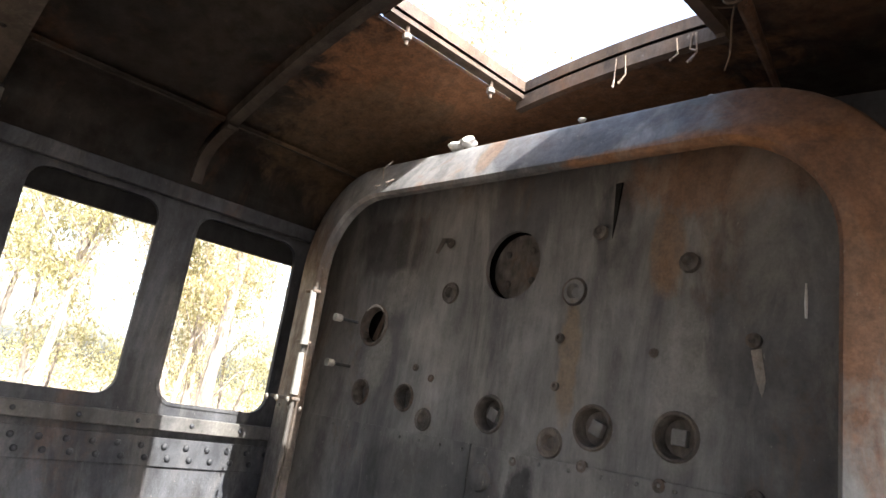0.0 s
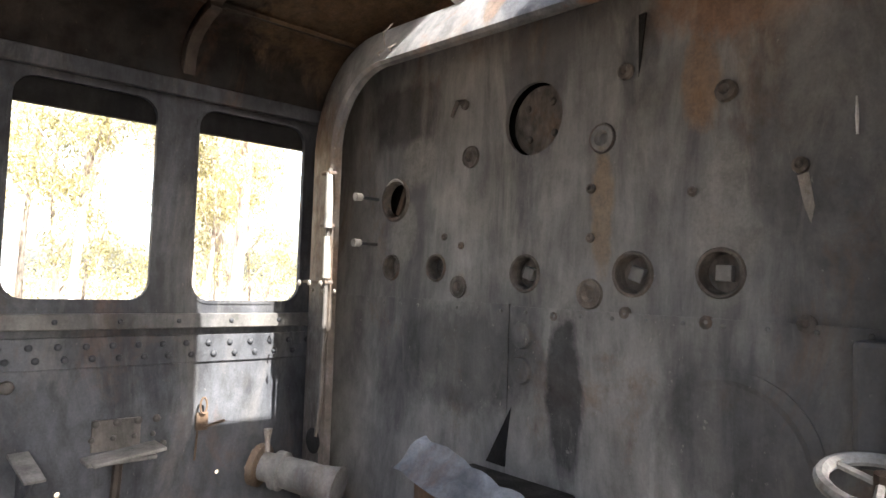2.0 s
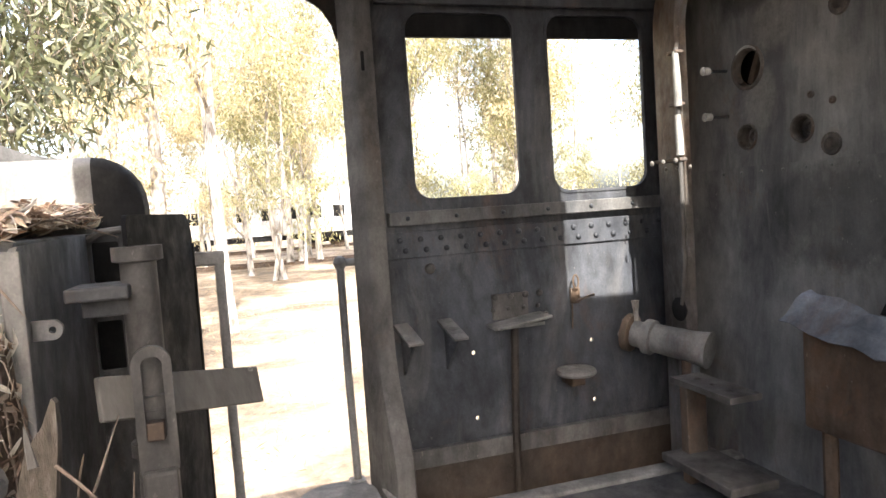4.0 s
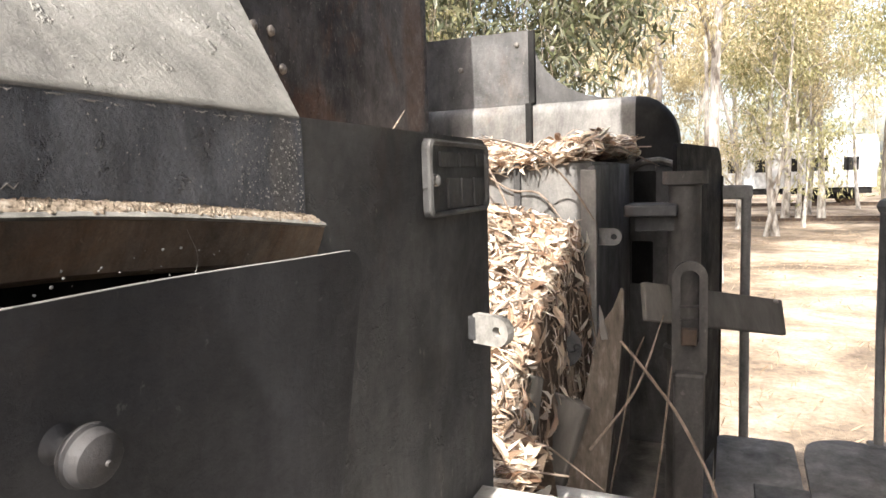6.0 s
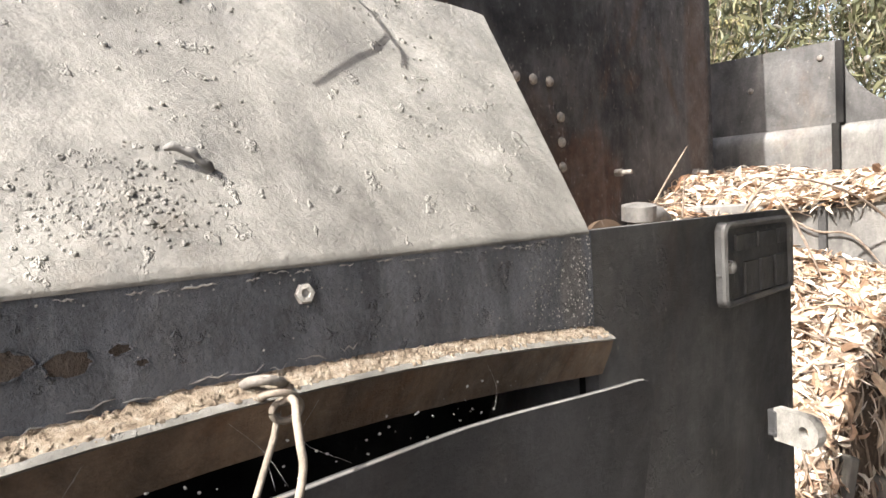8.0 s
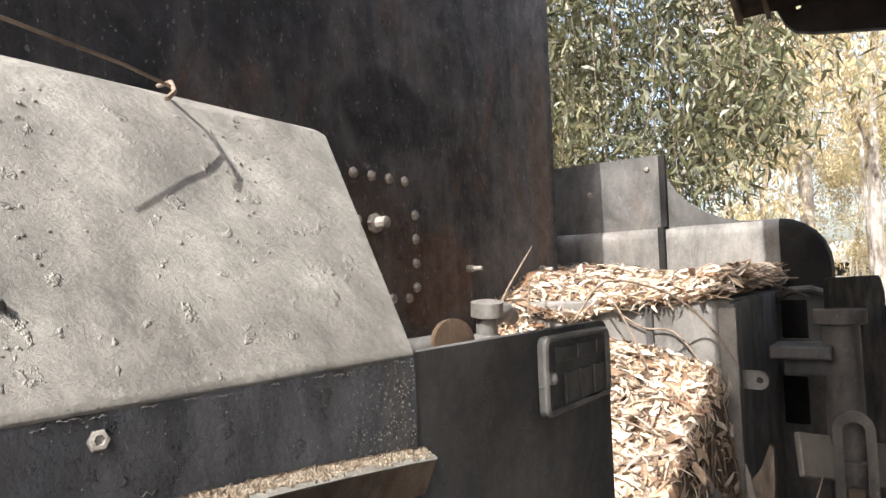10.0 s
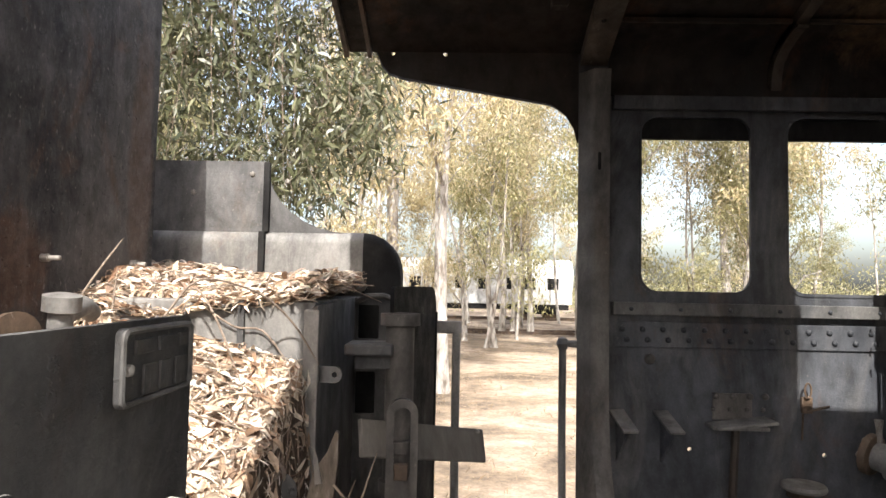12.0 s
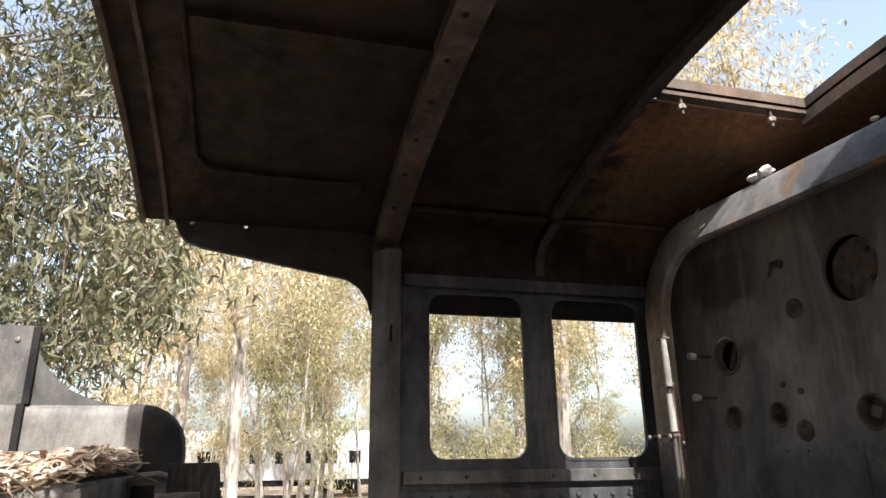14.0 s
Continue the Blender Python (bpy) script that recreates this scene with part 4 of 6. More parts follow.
part("foot", box(-2.0, -1.94, -0.08, -0.02, FLOOR - 0.02, FLOOR + 0.02, 0.006), M_DIM, rail)
post = empty("tender_handrail", "vertical steel tender handrail on a forged arm", "handrail")
smooth(part("bar", tube([(-1.985, -0.475, 1.36), (-1.985, -0.475, 0.9), (-1.985, -0.47, 0.3)], 0.017, 12), M_DIM, post))
part("arm", box(-2.0, -1.97, -0.60, -0.455, 1.335, 1.385, 0.008), M_DIM, post)

# fall plates between cab and tender
fall = empty("fall_plate", "dusty worn steel fall plate with a rounded end", "floor plate")
pts = [(-1.42, -0.30), (-1.42, 0.02), (-1.8, 0.0)] + [(-1.86 + 0.15 * math.cos(a) * 0.8, -0.14 + 0.14 * math.sin(a)) for a in (math.pi / 2 + math.pi * k / 10 for k in range(11))] + [(-1.8, -0.29)]
part("plate", plate(pts, [], FLOOR - 0.005, 0.02, "z"), M_FLOOR, fall)
part("hinge", tube([(-1.9, 0.03, 0.49), (-1.45, 0.05, 0.49)], 0.018, 8), M_FLOOR, fall)
part("lug", box(-1.99, -1.93, 0.0, 0.05, 0.46, 0.52, 0.008), M_FLOOR, fall)
side_step = empty("tender_footplate", "dusty grey steel tender footplate", "floor plate")
part("plate", plate(rrect(-1.97, -0.56, -1.2, -0.31, 0.03), [], FLOOR - 0.03, 0.02, "z"), M_FLOOR, side_step)
part("plate", plate(rrect(-1.19, -0.56, 0.2, -0.05, 0.01), [], FLOOR - 0.034, 0.02, "z"), M_FLOOR, side_step)

# ---- tender ----
TY = -0.82
locker = empty("tender_locker", "black steel tender locker with a sloping dusty hood and hanging flap", "locker")
arch = [(0.22 + i * 0.05, 1.408 + 0.022 * math.sin(math.pi * i / 12)) for i in range(13)]
opening = [(0.22, 1.02), (0.82, 1.02)] + [(u, v - 0.006) for u, v in arch[::-1]]
part("front_sheet", plate(rrect(-0.18, 0.3, 1.3, 1.485, 0.0, 4, (0, 0, 0, 0.02)), [opening], TY - 0.012, 0.012, "y"), M_TEND, locker)


def hood_sheet():
    """The sloping sheet, rolled at its foot and slightly dented."""
    bm = bmesh.new()
    prof = [(TY + 0.003, 1.4828), (TY + 0.0035, 1.4845), (TY - 0.001, 1.4895), (-0.98, 1.69), (-1.0, 1.70), (-1.3, 1.66), (-1.3, 1.3)]
    lefts = [0.23, 0.23, 0.227, 0.15, 0.145, 0.145, 0.2]
    rows = []
    for (y, z), x0 in zip(prof, lefts):
        rows.append([bm.verts.new((x0 + (1.3 - x0) * i / 24, y, z + (0.003 * math.sin(i * 1.7) if 1.6 < z < 1.695 else 0))) for i in range(25)])
    for a, c in zip(rows, rows[1:]):
        for i in range(24):
            bm.faces.new((a[i], a[i + 1], c[i + 1], c[i]))
    return bm


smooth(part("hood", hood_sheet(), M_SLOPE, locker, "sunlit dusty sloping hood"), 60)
bm = bmesh.new()
bm.faces.new([bm.verts.new(p) for p in ((0.225, TY - 0.014, 0.4), (0.225, TY - 0.014, 1.47), (0.15, -0.985, 1.685), (0.15, -1.3, 1.655), (0.225, -1.3, 0.4))])
part("side_sheet", bm, M_TEND, locker)
part("back_sheet", box(0.2, 1.3, -1.31, -1.3, 0.4, 1.66), M_TEND, locker)
part("side_sheet", box(1.3, 1.31, -1.31, TY, 0.4, 1.70), M_TEND, locker)
# Added black sheets stand for the darkness inside the opening.
part("opening_backing", box(0.16, 1.3, -0.99, -0.98, 0.4, 1.66), M_BLACK, locker)
part("opening_backing", box(0.20, 0.212, -0.98, TY - 0.013, 0.4, 1.47), M_BLACK, locker)


def strip(profile):
    """A strip that follows the arch of the opening."""
    bm = bmesh.new()
    rows = [[bm.verts.new((u, TY + dy, v + dz)) for u, v in arch] for dy, dz in profile]
    for a, c in zip(rows, rows[1:]):
        for i in range(len(arch) - 1):
            bm.faces.new((a[i], a[i + 1], c[i + 1], c[i]))
    return bm


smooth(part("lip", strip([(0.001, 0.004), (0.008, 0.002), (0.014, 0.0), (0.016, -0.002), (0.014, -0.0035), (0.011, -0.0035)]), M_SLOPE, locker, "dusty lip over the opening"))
smooth(part("lip_underside", strip([(0.0137, -0.0036), (0.011, -0.012), (0.003, -0.030), (-0.012, -0.034)]), M_UNDER, locker))
bm = bmesh.new()
fine = [0.222 + 0.596 * i / 150 for i in range(151)]


def bank_row(f):
    row = []
    for u in fine:
        n = 0.7 + 0.9 * noise.noise(Vector((u * 24, f * 3, 1))) + 0.9 * noise.noise(Vector((u * 260, f * 9, 4)))
        n = max(0.12, n) * ease((u - 0.22) / 0.04) * (0.45 + 0.55 * ease((u - 0.3) / 0.25))
        rise = 0.0046 * (1 - f) * n
        row.append(bm.verts.new((u, TY + 0.0014 + f * 0.0125, 1.408 + 0.022 * math.sin(math.pi * (u - 0.22) / 0.6) + rise + 0.0042 - 0.0045 * f)))
    return row


rows = [bank_row(f) for f in (0, 0.2, 0.4, 0.6, 0.8, 1.0)]
for a, c in zip(rows, rows[1:]):
    for i in range(150):
        bm.faces.new((a[i], a[i + 1], c[i + 1], c[i]))
smooth(part("dirt_bank", bm, M_CRUST, locker, "crusted pale dirt"), 60)
top = [(0.2265, 1.484), (1.299, 1.484)]
fascia = [(0.2265, 1.41)] + [(u, v + 0.001) for u, v in arch[1:-1]] + [(0.82, 1.408), (1.299, 1.40)] + top[::-1]
part("fascia", plate(fascia, [], TY + 0.0002, 0.0022, "y"), M_FASCIA, locker, "flaking grey painted fascia strip")
dirt = bmesh.new()
rng = random.Random(11)
dy_fall = 0.0012
for i in range(3600):
    u = rng.uniform(0.22, 0.82)
    dy = abs(rng.gauss(0, 0.006)) + 0.002
    v = 1.408 + 0.022 * math.sin(math.pi * (u - 0.22) / 0.6) + max(0.0012, 0.0085 - 0.5 * dy) - dy_fall
    if dy < 0.014:
        s = rng.uniform(0.0005, 0.0022)
        lathe([(s, 0), (s * 0.8, s * 0.8), (s * 0.1, s)], facing((u, TY + dy, v - 0.0015), (rng.gauss(0, 0.4), rng.gauss(0, 0.4), 1)), 5, dirt)
tagged(part("dirt_crumbs", dirt, M_CRUST), "brown dirt and leaf crumbs on the locker lip", "dirt", kind="stuff")
LEAN = 0.146
KX, KZ = 0.452, 1.331


def flap_y(z, x=0.5):
    """Front of the flap, which leans in towards its foot; its free corner is bent outwards."""
    return TY + 0.038 + 0.026 * (1 - ease((x - 0.25) / 0.17)) - LEAN * (1.393 - z)


corner = rrect(0.25, 1.05, 0.9, 1.393, 0.02, 6)
levels = sorted({round(v, 5) for u, v in corner})
bm = bmesh.new()
rows = []
for v in levels:
    left = min(u for u, w in corner if abs(w - v) < 1e-4)
    us = [left + (0.9 - left) * (i / 20) ** 1.5 for i in range(21)]
    rows.append([bm.verts.new((u, flap_y(v, u), v)) for u in us])
for a, c in zip(rows, rows[1:]):
    for k in range(20):
        bm.faces.new((a[k], a[k + 1], c[k + 1], c[k]))
ext = bmesh.ops.extrude_face_region(bm, geom=bm.faces[:])
for v in (g for g in ext["geom"] if isinstance(g, bmesh.types.BMVert)):
    v.co.y -= 0.005
flap = smooth(part("flap", bm, M_FLAP, locker, "black flap leaning open on the locker front"), 30)
edge_line = [(0.9 - 0.63 * i / 40, 1.393) for i in range(41)] + [(0.27 - 0.02 * math.sin(a), 1.373 + 0.02 * math.cos(a)) for a in (math.pi / 12 * k for k in range(1, 7))]
smooth(part("flap_edge", tube([(u, flap_y(v, u) - 0.002, v - 0.001) for u, v in edge_line], 0.0016, 8), M_DIM, flap))
smooth(part("flap_edge", tube([(0.2515, flap_y(1.372, 0.25) - 0.002, 1.372), (0.2515, flap_y(1.06, 0.25) - 0.002, 1.06)], 0.002, 8), M_TEND, flap))
km = facing((KX, flap_y(KZ, KX), KZ), (0, 1, -LEAN))
knob = smooth(part("knob", lathe([(0.009, 0), (0.006, 0.004), (0.0055, 0.012), (0.0115, 0.013), (0.0138, 0.016), (0.0138, 0.018), (0.0124, 0.019), (0.0124, 0.021), (0.0112, 0.025), (0.0068, 0.0278), (0.0015, 0.029), (0.0012, 0.0305)], km, 28), M_FLAP, flap))
knob["label"] = "turned grey steel knob"
for x, z in ((0.469, 1.470),):
    smooth(part("bolt", lathe([(0.0056, 0), (0.0052, 0.0014), (0.0046, 0.0026), (0.0026, 0.0027), (0.0022, 0.0016), (0.0006, 0.0015)], facing((x, TY + 0.0025, z), (0.2, 1, 0.15)), 6), M_LUG, locker))

bm = bmesh.new()
rng = random.Random(5)
ups = [(0.502 + 0.011 * k, 1.294 + 0.0040 * k + rng.uniform(-0.0018, 0.0018)) for k in range(10)]
rows = [[bm.verts.new((u, flap_y(v + d) + 0.0006 + 0.0006 * (k % 2), v + d)) for k, (u, v) in enumerate(ups)] for d in (-0.0016, 0.0016)]
for k in range(9):
    bm.faces.new((rows[0][k], rows[0][k + 1], rows[1][k + 1], rows[1][k]))
part("paint_chip", bm, M_PALE, flap, "pale flaked strip of paint")

rng = random.Random(31)


def scar(x, z, r):
    """A ragged patch of lost paint with a lifted pale edge."""
    ring = [(x + r * (0.75 + 0.35 * noise.noise(Vector((math.cos(a) * 1.6 + x * 90, math.sin(a) * 1.6, 2)))) * math.cos(a) * 1.3,
             z + r * (0.75 + 0.45 * noise.noise(Vector((math.cos(a) * 1.9, math.sin(a) * 1.9 + x * 70, 8)))) * math.sin(a) * 0.8) for a in (2 * math.pi * k / 26 for k in range(26))]
    pan = part("paint_scar", plate(ring, [], TY + 0.0016, 0.0010, "y"), M_SCAR, locker, "bare brown patch of lost paint")
    part("lifted_edge", tube([(u, TY + 0.0026, v) for u, v in ring + ring[:1]], [rng.uniform(0.0001, 0.0009) for _ in range(27)], 5, None, False), M_FASCIA, pan)


for x, z, r in ((0.592, 1.460, 0.012), (0.572, 1.457, 0.012), (0.553, 1.459, 0.006), (0.614, 1.457, 0.007), (0.64, 1.449, 0.010), (0.66, 1.436, 0.012), (0.545, 1.452, 0.004), (0.70, 1.44, 0.016)):
    scar(x, z, r * 0.72)
peel = bmesh.new()
x = 0.24
while x < 0.74:
    run = rng.uniform(0.003, 0.016)
    if rng.random() < 0.62:
        lift = rng.uniform(-0.002, 0.0005)
        pts = [(x + run * k / 7, TY + 0.003, 1.4812 + lift + rng.uniform(-0.0006, 0.0006)) for k in range(8)]
        tube(pts, [0.0001] + [rng.uniform(0.0001, 0.0006) for _ in range(6)] + [0.0001], 5, peel)
    x += run + rng.uniform(0.0, 0.008)
x = 0.44
while x < 0.72:
    run = rng.uniform(0.006, 0.02)
    v = 1.408 + 0.022 * math.sin(math.pi * (x - 0.22) / 0.6) + rng.uniform(0.006, 0.012)
    tube([(x + run * k / 4, TY + 0.0028, v + rng.uniform(-0.002, 0.002)) for k in range(5)], [0.0001] + [rng.uniform(0.0001, 0.0005) for _ in range(3)] + [0.0001], 5, peel)
    x += run + rng.uniform(0.0, 0.012)
tagged(part("peeling_paint", peel, M_PALE), "pale broken edge of peeling paint on the fascia", "peeling paint", kind="stuff")
webs = bmesh.new()
for i in range(70):
    x, z = 0.30 + 0.42 * rng.random(), 1.384 + 0.022 * rng.random()
    q = rng.uniform(0.0002, 0.0008)
    lathe([(q, -q * 0.6), (q * 1.3, 0), (q, q * 0.6)], facing((x, TY + 0.004 + rng.uniform(0, 0.014), z), (rng.gauss(0, 1), rng.gauss(0, 1), 1)), 5, webs)
for i in range(9):
    x = rng.uniform(0.3, 0.7)
    z = 1.402 + 0.02 * math.sin(math.pi * (x - 0.22) / 0.6)
    tube(bend([(x, TY + 0.012, z), (x + rng.uniform(-0.015, 0.015), TY + 0.014, z - 0.016), (x + rng.uniform(-0.03, 0.03), TY + 0.02, 1.389)], 4), 0.00008, 4, webs)
tagged(part("cobwebs", webs, M_PALE), "dusty cobweb threads and specks in the locker opening", "cobweb", kind="stuff")
specks = bmesh.new()
for i in range(900):
    if i < 650:
        x, z = 0.2285 + 0.075 * rng.random() ** 1.4, 1.412 + 0.07 * rng.random() ** 1.2
    elif i < 750:
        x, z = rng.uniform(0.23, 0.75), 1.481 - abs(rng.gauss(0, 0.0035))
    else:
        x, z = rng.uniform(0.24, 0.75), rng.uniform(1.435, 1.478)
    q = 0.0001 + 0.0006 * rng.random() ** 2
    lathe([(q * 1.4, 0), (q, q * 0.6), (q * 0.2, q)], facing((x, TY + 0.0023, z), (0, 1, 0)), 5, specks)
tagged(part("paint_specks", specks, M_PALE), "pale specks of old paint on the locker fascia", "paint specks", kind="stuff")
blister = bmesh.new()
down = Vector((0, 0.157, -0.2)).normalized()
lift = Vector((0, 0.2, 0.157)).normalized()
for i in range(900):
    if i < 430:
        x, f = rng.gauss(0.548, 0.022), rng.gauss(0.15, 0.06)
    else:
        x, f = rng.uniform(0.2, 0.95), rng.uniform(0.02, 0.97)
    if not (0.03 < f < 0.97 and x > 0.235 - 0.075 * f):
        continue
    p = Vector((x, TY - 0.001 - 0.159 * f, 1.4895 + 0.2005 * f))
    q = rng.uniform(0.0003, 0.0008) * (1.8 if rng.random() < 0.06 else 1)
    tilt = lift + Vector((rng.gauss(0, 0.25), 0, 0)) + down * rng.gauss(0, 0.25)
    lathe([(q * 2.0, -0.0005), (q * 1.5, q * 0.45), (q * 0.8, q * 0.7), (q * 0.4, q * 0.3)], facing(tuple(p), tuple(tilt)), 7, blister)
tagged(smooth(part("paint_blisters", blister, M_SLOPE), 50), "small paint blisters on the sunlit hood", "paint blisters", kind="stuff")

name_plate = empty("cast_plate", "small cast iron number plate with a raised border", "plate")
part("base", plate(rrect(-0.158, 1.397, 0.019, 1.479, 0.010), [], TY + 0.001, 0.006, "y"), M_TEND, name_plate)
# The border's paler tone imitates sun grazing its edge.
smooth(part("border", skin([[(u, y, v) for u, v in rrect(-0.158 + d, 1.397 + d, 0.019 - d, 1.479 - d, 0.010, 5)] for d, y in ((0, TY + 0.003), (0.0005, TY + 0.010), (0.003, TY + 0.012), (0.006, TY + 0.010), (0.007, TY + 0.006))]), M_DIM, name_plate, "raised border, painted paler for grazing sun"))
for x0, x1, z0, z1 in ((-0.135, -0.115, 1.45, 1.466), (-0.105, -0.06, 1.45, 1.466), (-0.05, -0.005, 1.45, 1.466), (-0.135, -0.105, 1.405, 1.438), (-0.095, -0.065, 1.405, 1.438), (-0.055, -0.025, 1.405, 1.438)):
    part("raised_bar", box(x0 - 0.005, x1 - 0.005, TY + 0.006, TY + 0.010, z0, z1, 0.001), M_TEND, name_plate)
smooth(part("bolt", lathe([(0.007, 0), (0.006, 0.005), (0.002, 0.007)], facing((0.003, TY + 0.007, 1.436), (0, 1, 0)), 8), M_PALE, name_plate))


def eye_lug(p, d, size, label, skin_tone):
    lug = empty("eye_lug", label, "lug")
    hole = circle(size * 0.72, 0, size * 0.13, 12)
    out = [(0, -size * 0.36), (size * 0.7, -size * 0.36)] + [(size * 0.7 + size * 0.36 * math.cos(a), size * 0.36 * math.sin(a)) for a in (-math.pi / 2 + math.pi * k / 8 for k in range(1, 8))] + [(size * 0.7, size * 0.36), (0, size * 0.36)]
    bm = plate(out, [hole], -0.006, 0.012, "y")
    bmesh.ops.transform(bm, matrix=Matrix.Translation(p) @ Matrix.Rotation(d, 4, "Z"), verts=bm.verts)
    part("plate", bm, skin_tone, lug)
    bm = box(-0.008, 0.004, -0.007, 0.007, -size * 0.3, size * 0.3, 0.002)
    bmesh.ops.transform(bm, matrix=Matrix.Translation(p) @ Matrix.Rotation(d, 4, "Z"), verts=bm.verts)
    part("root", bm, M_TEND, lug)
    return lug


eye_lug((-0.084, -0.803, 1.263), radians(70), 0.048, "pale worn steel eye lug on the locker edge", M_LUG)
eye_lug((-1.245, -0.868, 1.265), radians(80), 0.065, "grey steel eye lug on the tank front", M_DIM)

hang = empty("hanging_rod", "pale rusty wire rod hooked over the flap", "rod")
smooth(part("loop", tube([(0.4945 + 0.008 * math.cos(a), TY + 0.017 + 0.006 * math.sin(a), 1.428 + 0.004 * math.sin(a + 0.6)) for a in (2 * math.pi * k / 24 for k in range(25))], 0.0016, 8, None, False), M_WIRE, hang), 80)
smooth(part("loop", tube([(0.4915 + 0.0072 * math.cos(a), TY + 0.0185, 1.4225 + 0.0048 * math.sin(a)) for a in (2 * math.pi * k / 24 for k in range(25))], 0.0017, 8, None, False), M_WIRE, hang), 80)
smooth(part("rod", tube(bend([(0.4945, TY + 0.019, 1.4265), (0.4925, TY + 0.023, 1.4285), (0.494, TY + 0.030, 1.428), (0.4985, TY + 0.038, 1.423), (0.5005, TY + 0.043, 1.414), (0.501, TY + 0.0445, 1.404), (0.5065, TY + 0.0445, 1.386), (0.518, TY + 0.044, 1.353), (0.528, TY + 0.0435, 1.322), (0.54, TY + 0.043, 1.28), (0.57, TY + 0.043, 1.2), (0.62, TY + 0.043, 1.055)]), 0.0018, 10), M_WIRE, hang), 80)
smooth(part("inner_rod", tube([(0.4945, TY + 0.016, 1.421), (0.499, TY + 0.019, 1.412), (0.511, TY + 0.021, 1.388), (0.52, TY + 0.021, 1.36)], 0.0016, 8), M_WIRE, hang), 80)
smooth(part("staple", tube(bend([(0.505, TY + 0.003, 1.432), (0.5045, TY + 0.010, 1.436), (0.4985, TY + 0.014, 1.4365), (0.490, TY + 0.012, 1.4335), (0.484, TY + 0.004, 1.429)]), 0.0024, 8), M_BOLT, hang), 80)
hooklet = empty("bent_strap", "small bent rusty strap standing on the hood", "strap")
smooth(part("strap", tube(bend([(0.514, -0.858, 1.5415), (0.510, -0.856, 1.543), (0.506, -0.8545, 1.5405), (0.502, -0.854, 1.540), (0.499, -0.853, 1.5355), (0.495, -0.8535, 1.534), (0.491, -0.857, 1.5285)], 2), [0.0012, 0.002, 0.0026, 0.0018, 0.0016, 0.0024, 0.0029, 0.0019, 0.0017, 0.0026, 0.0024, 0.0018, 0.0010], 7), M_DIM, hooklet), 60)
wire = empty("bent_wire", "rusty wire bent out over the hood edge", "wire")
part("wire", tube([(0.33, -0.985, 1.70), (0.335, -0.96, 1.697), (0.352, -0.93, 1.68), (0.365, -0.92, 1.67)], 0.0018, 6), M_TWIG, wire)
part("wire", tube([(0.345, -0.945, 1.688), (0.39, -0.93, 1.69), (0.5, -0.9, 1.69)], 0.0014, 6), M_TWIG, wire)

bulkhead = empty("tender_bulkhead", "tall dark rusty steel bunker plate with a riveted patch", "bulkhead")
part("sheet", plate(rrect(-1.66, 1.2, 1.3, 2.68, 0.08, 6, (0, 0, 0, 0.09)), [], -1.575, 0.012, "y"), M_BULK, bulkhead)
part("casing", box(-1.64, 1.3, -4.5, -1.58, 0.5, 2.64, 0.01), M_BULK, bulkhead)
patch = part("patch", plate(rrect(-0.8, 1.48, -0.2, 1.84, 0.05), [], -1.563, 0.008, "y"), M_BULK, bulkhead)
for x, z in [(-0.53 - 0.065 * k + 0.13, 1.805) for k in range(6)] + [(-0.765, 1.72 - 0.063 * k) for k in range(4)] + [(-0.73 + 0.065 * k, 1.505) for k in range(6)]:
    rivet(bulkhead, (x, -1.555, z), (0, 1, 0), 0.014, M_BOLT)
for x, z, r in ((-1.51, 1.575, 0.017), (-1.03, 1.58, 0.011), (-0.6, 1.69, 0.024), (-0.5, 1.69, 0.018)):
    smooth(part("bolt", lathe([(r, 0), (r, 0.02), (r * 0.6, 0.022), (r * 0.6, 0.05), (r * 0.2, 0.052)], facing((x, -1.563, z), (0, 1, 0)), 8), M_BOLT, bulkhead))
cockpit = empty("pipe_flange", "rusty round pipe flange behind the locker", "flange")
smooth(part("disc", lathe([(0.044, 0), (0.048, 0.004), (0.048, 0.02), (0.02, 0.022)], facing((-0.46, -1.25, 1.42), (0.35, 0.9, 0.1)), 20), M_RUST, cockpit))
smooth(part("pipe", tube([(-0.46, -1.25, 1.42), (-0.47, -1.4, 1.4), (-0.47, -1.56, 1.4)], 0.022, 12), M_TEND, cockpit))
valve = empty("pipe_valve", "grey cast pipe valve lying beside the bulkhead", "valve")
smooth(part("body", lathe([(0.03, 0), (0.04, 0.02), (0.028, 0.03), (0.028, 0.07), (0.042, 0.075), (0.042, 0.11), (0.02, 0.115)], facing((-0.82, -1.38, 1.38), (0.1, 0.1, 1)), 12), M_DIM, valve))
smooth(part("spout", tube([(-0.82, -1.38, 1.44), (-0.95, -1.4, 1.46), (-1.02, -1.42, 1.44)], 0.025, 10), M_DIM, valve))

tank = empty("tender_tank", "weathered grey tender side tank under fallen leaves", "tank")
part("body", box(-2.15, -1.2, -4.5, -0.875, 0.2, 1.475, 0.006), M_DIM, tank)
# Black box added behind the return plate, standing for its dark openings.
part("dark_box", box(-2.15, -1.96, -0.95, -0.60, 0.3, 1.46, 0.006), M_BLACK, tank)
bm = plate([(-1.19, 0.3), (-1.19, 1.452), (-1.205, 1.462), (-1.89, 1.474), (-1.89, 0.3)], [], -0.884, 0.016, "y")
part("front_sheet", bm, M_SHEET, tank, "grey flat front sheet")
part("front_angle", box(-1.205, -1.186, -0.905, -0.862, 0.3, 1.452, 0.004), M_SHEET, tank)
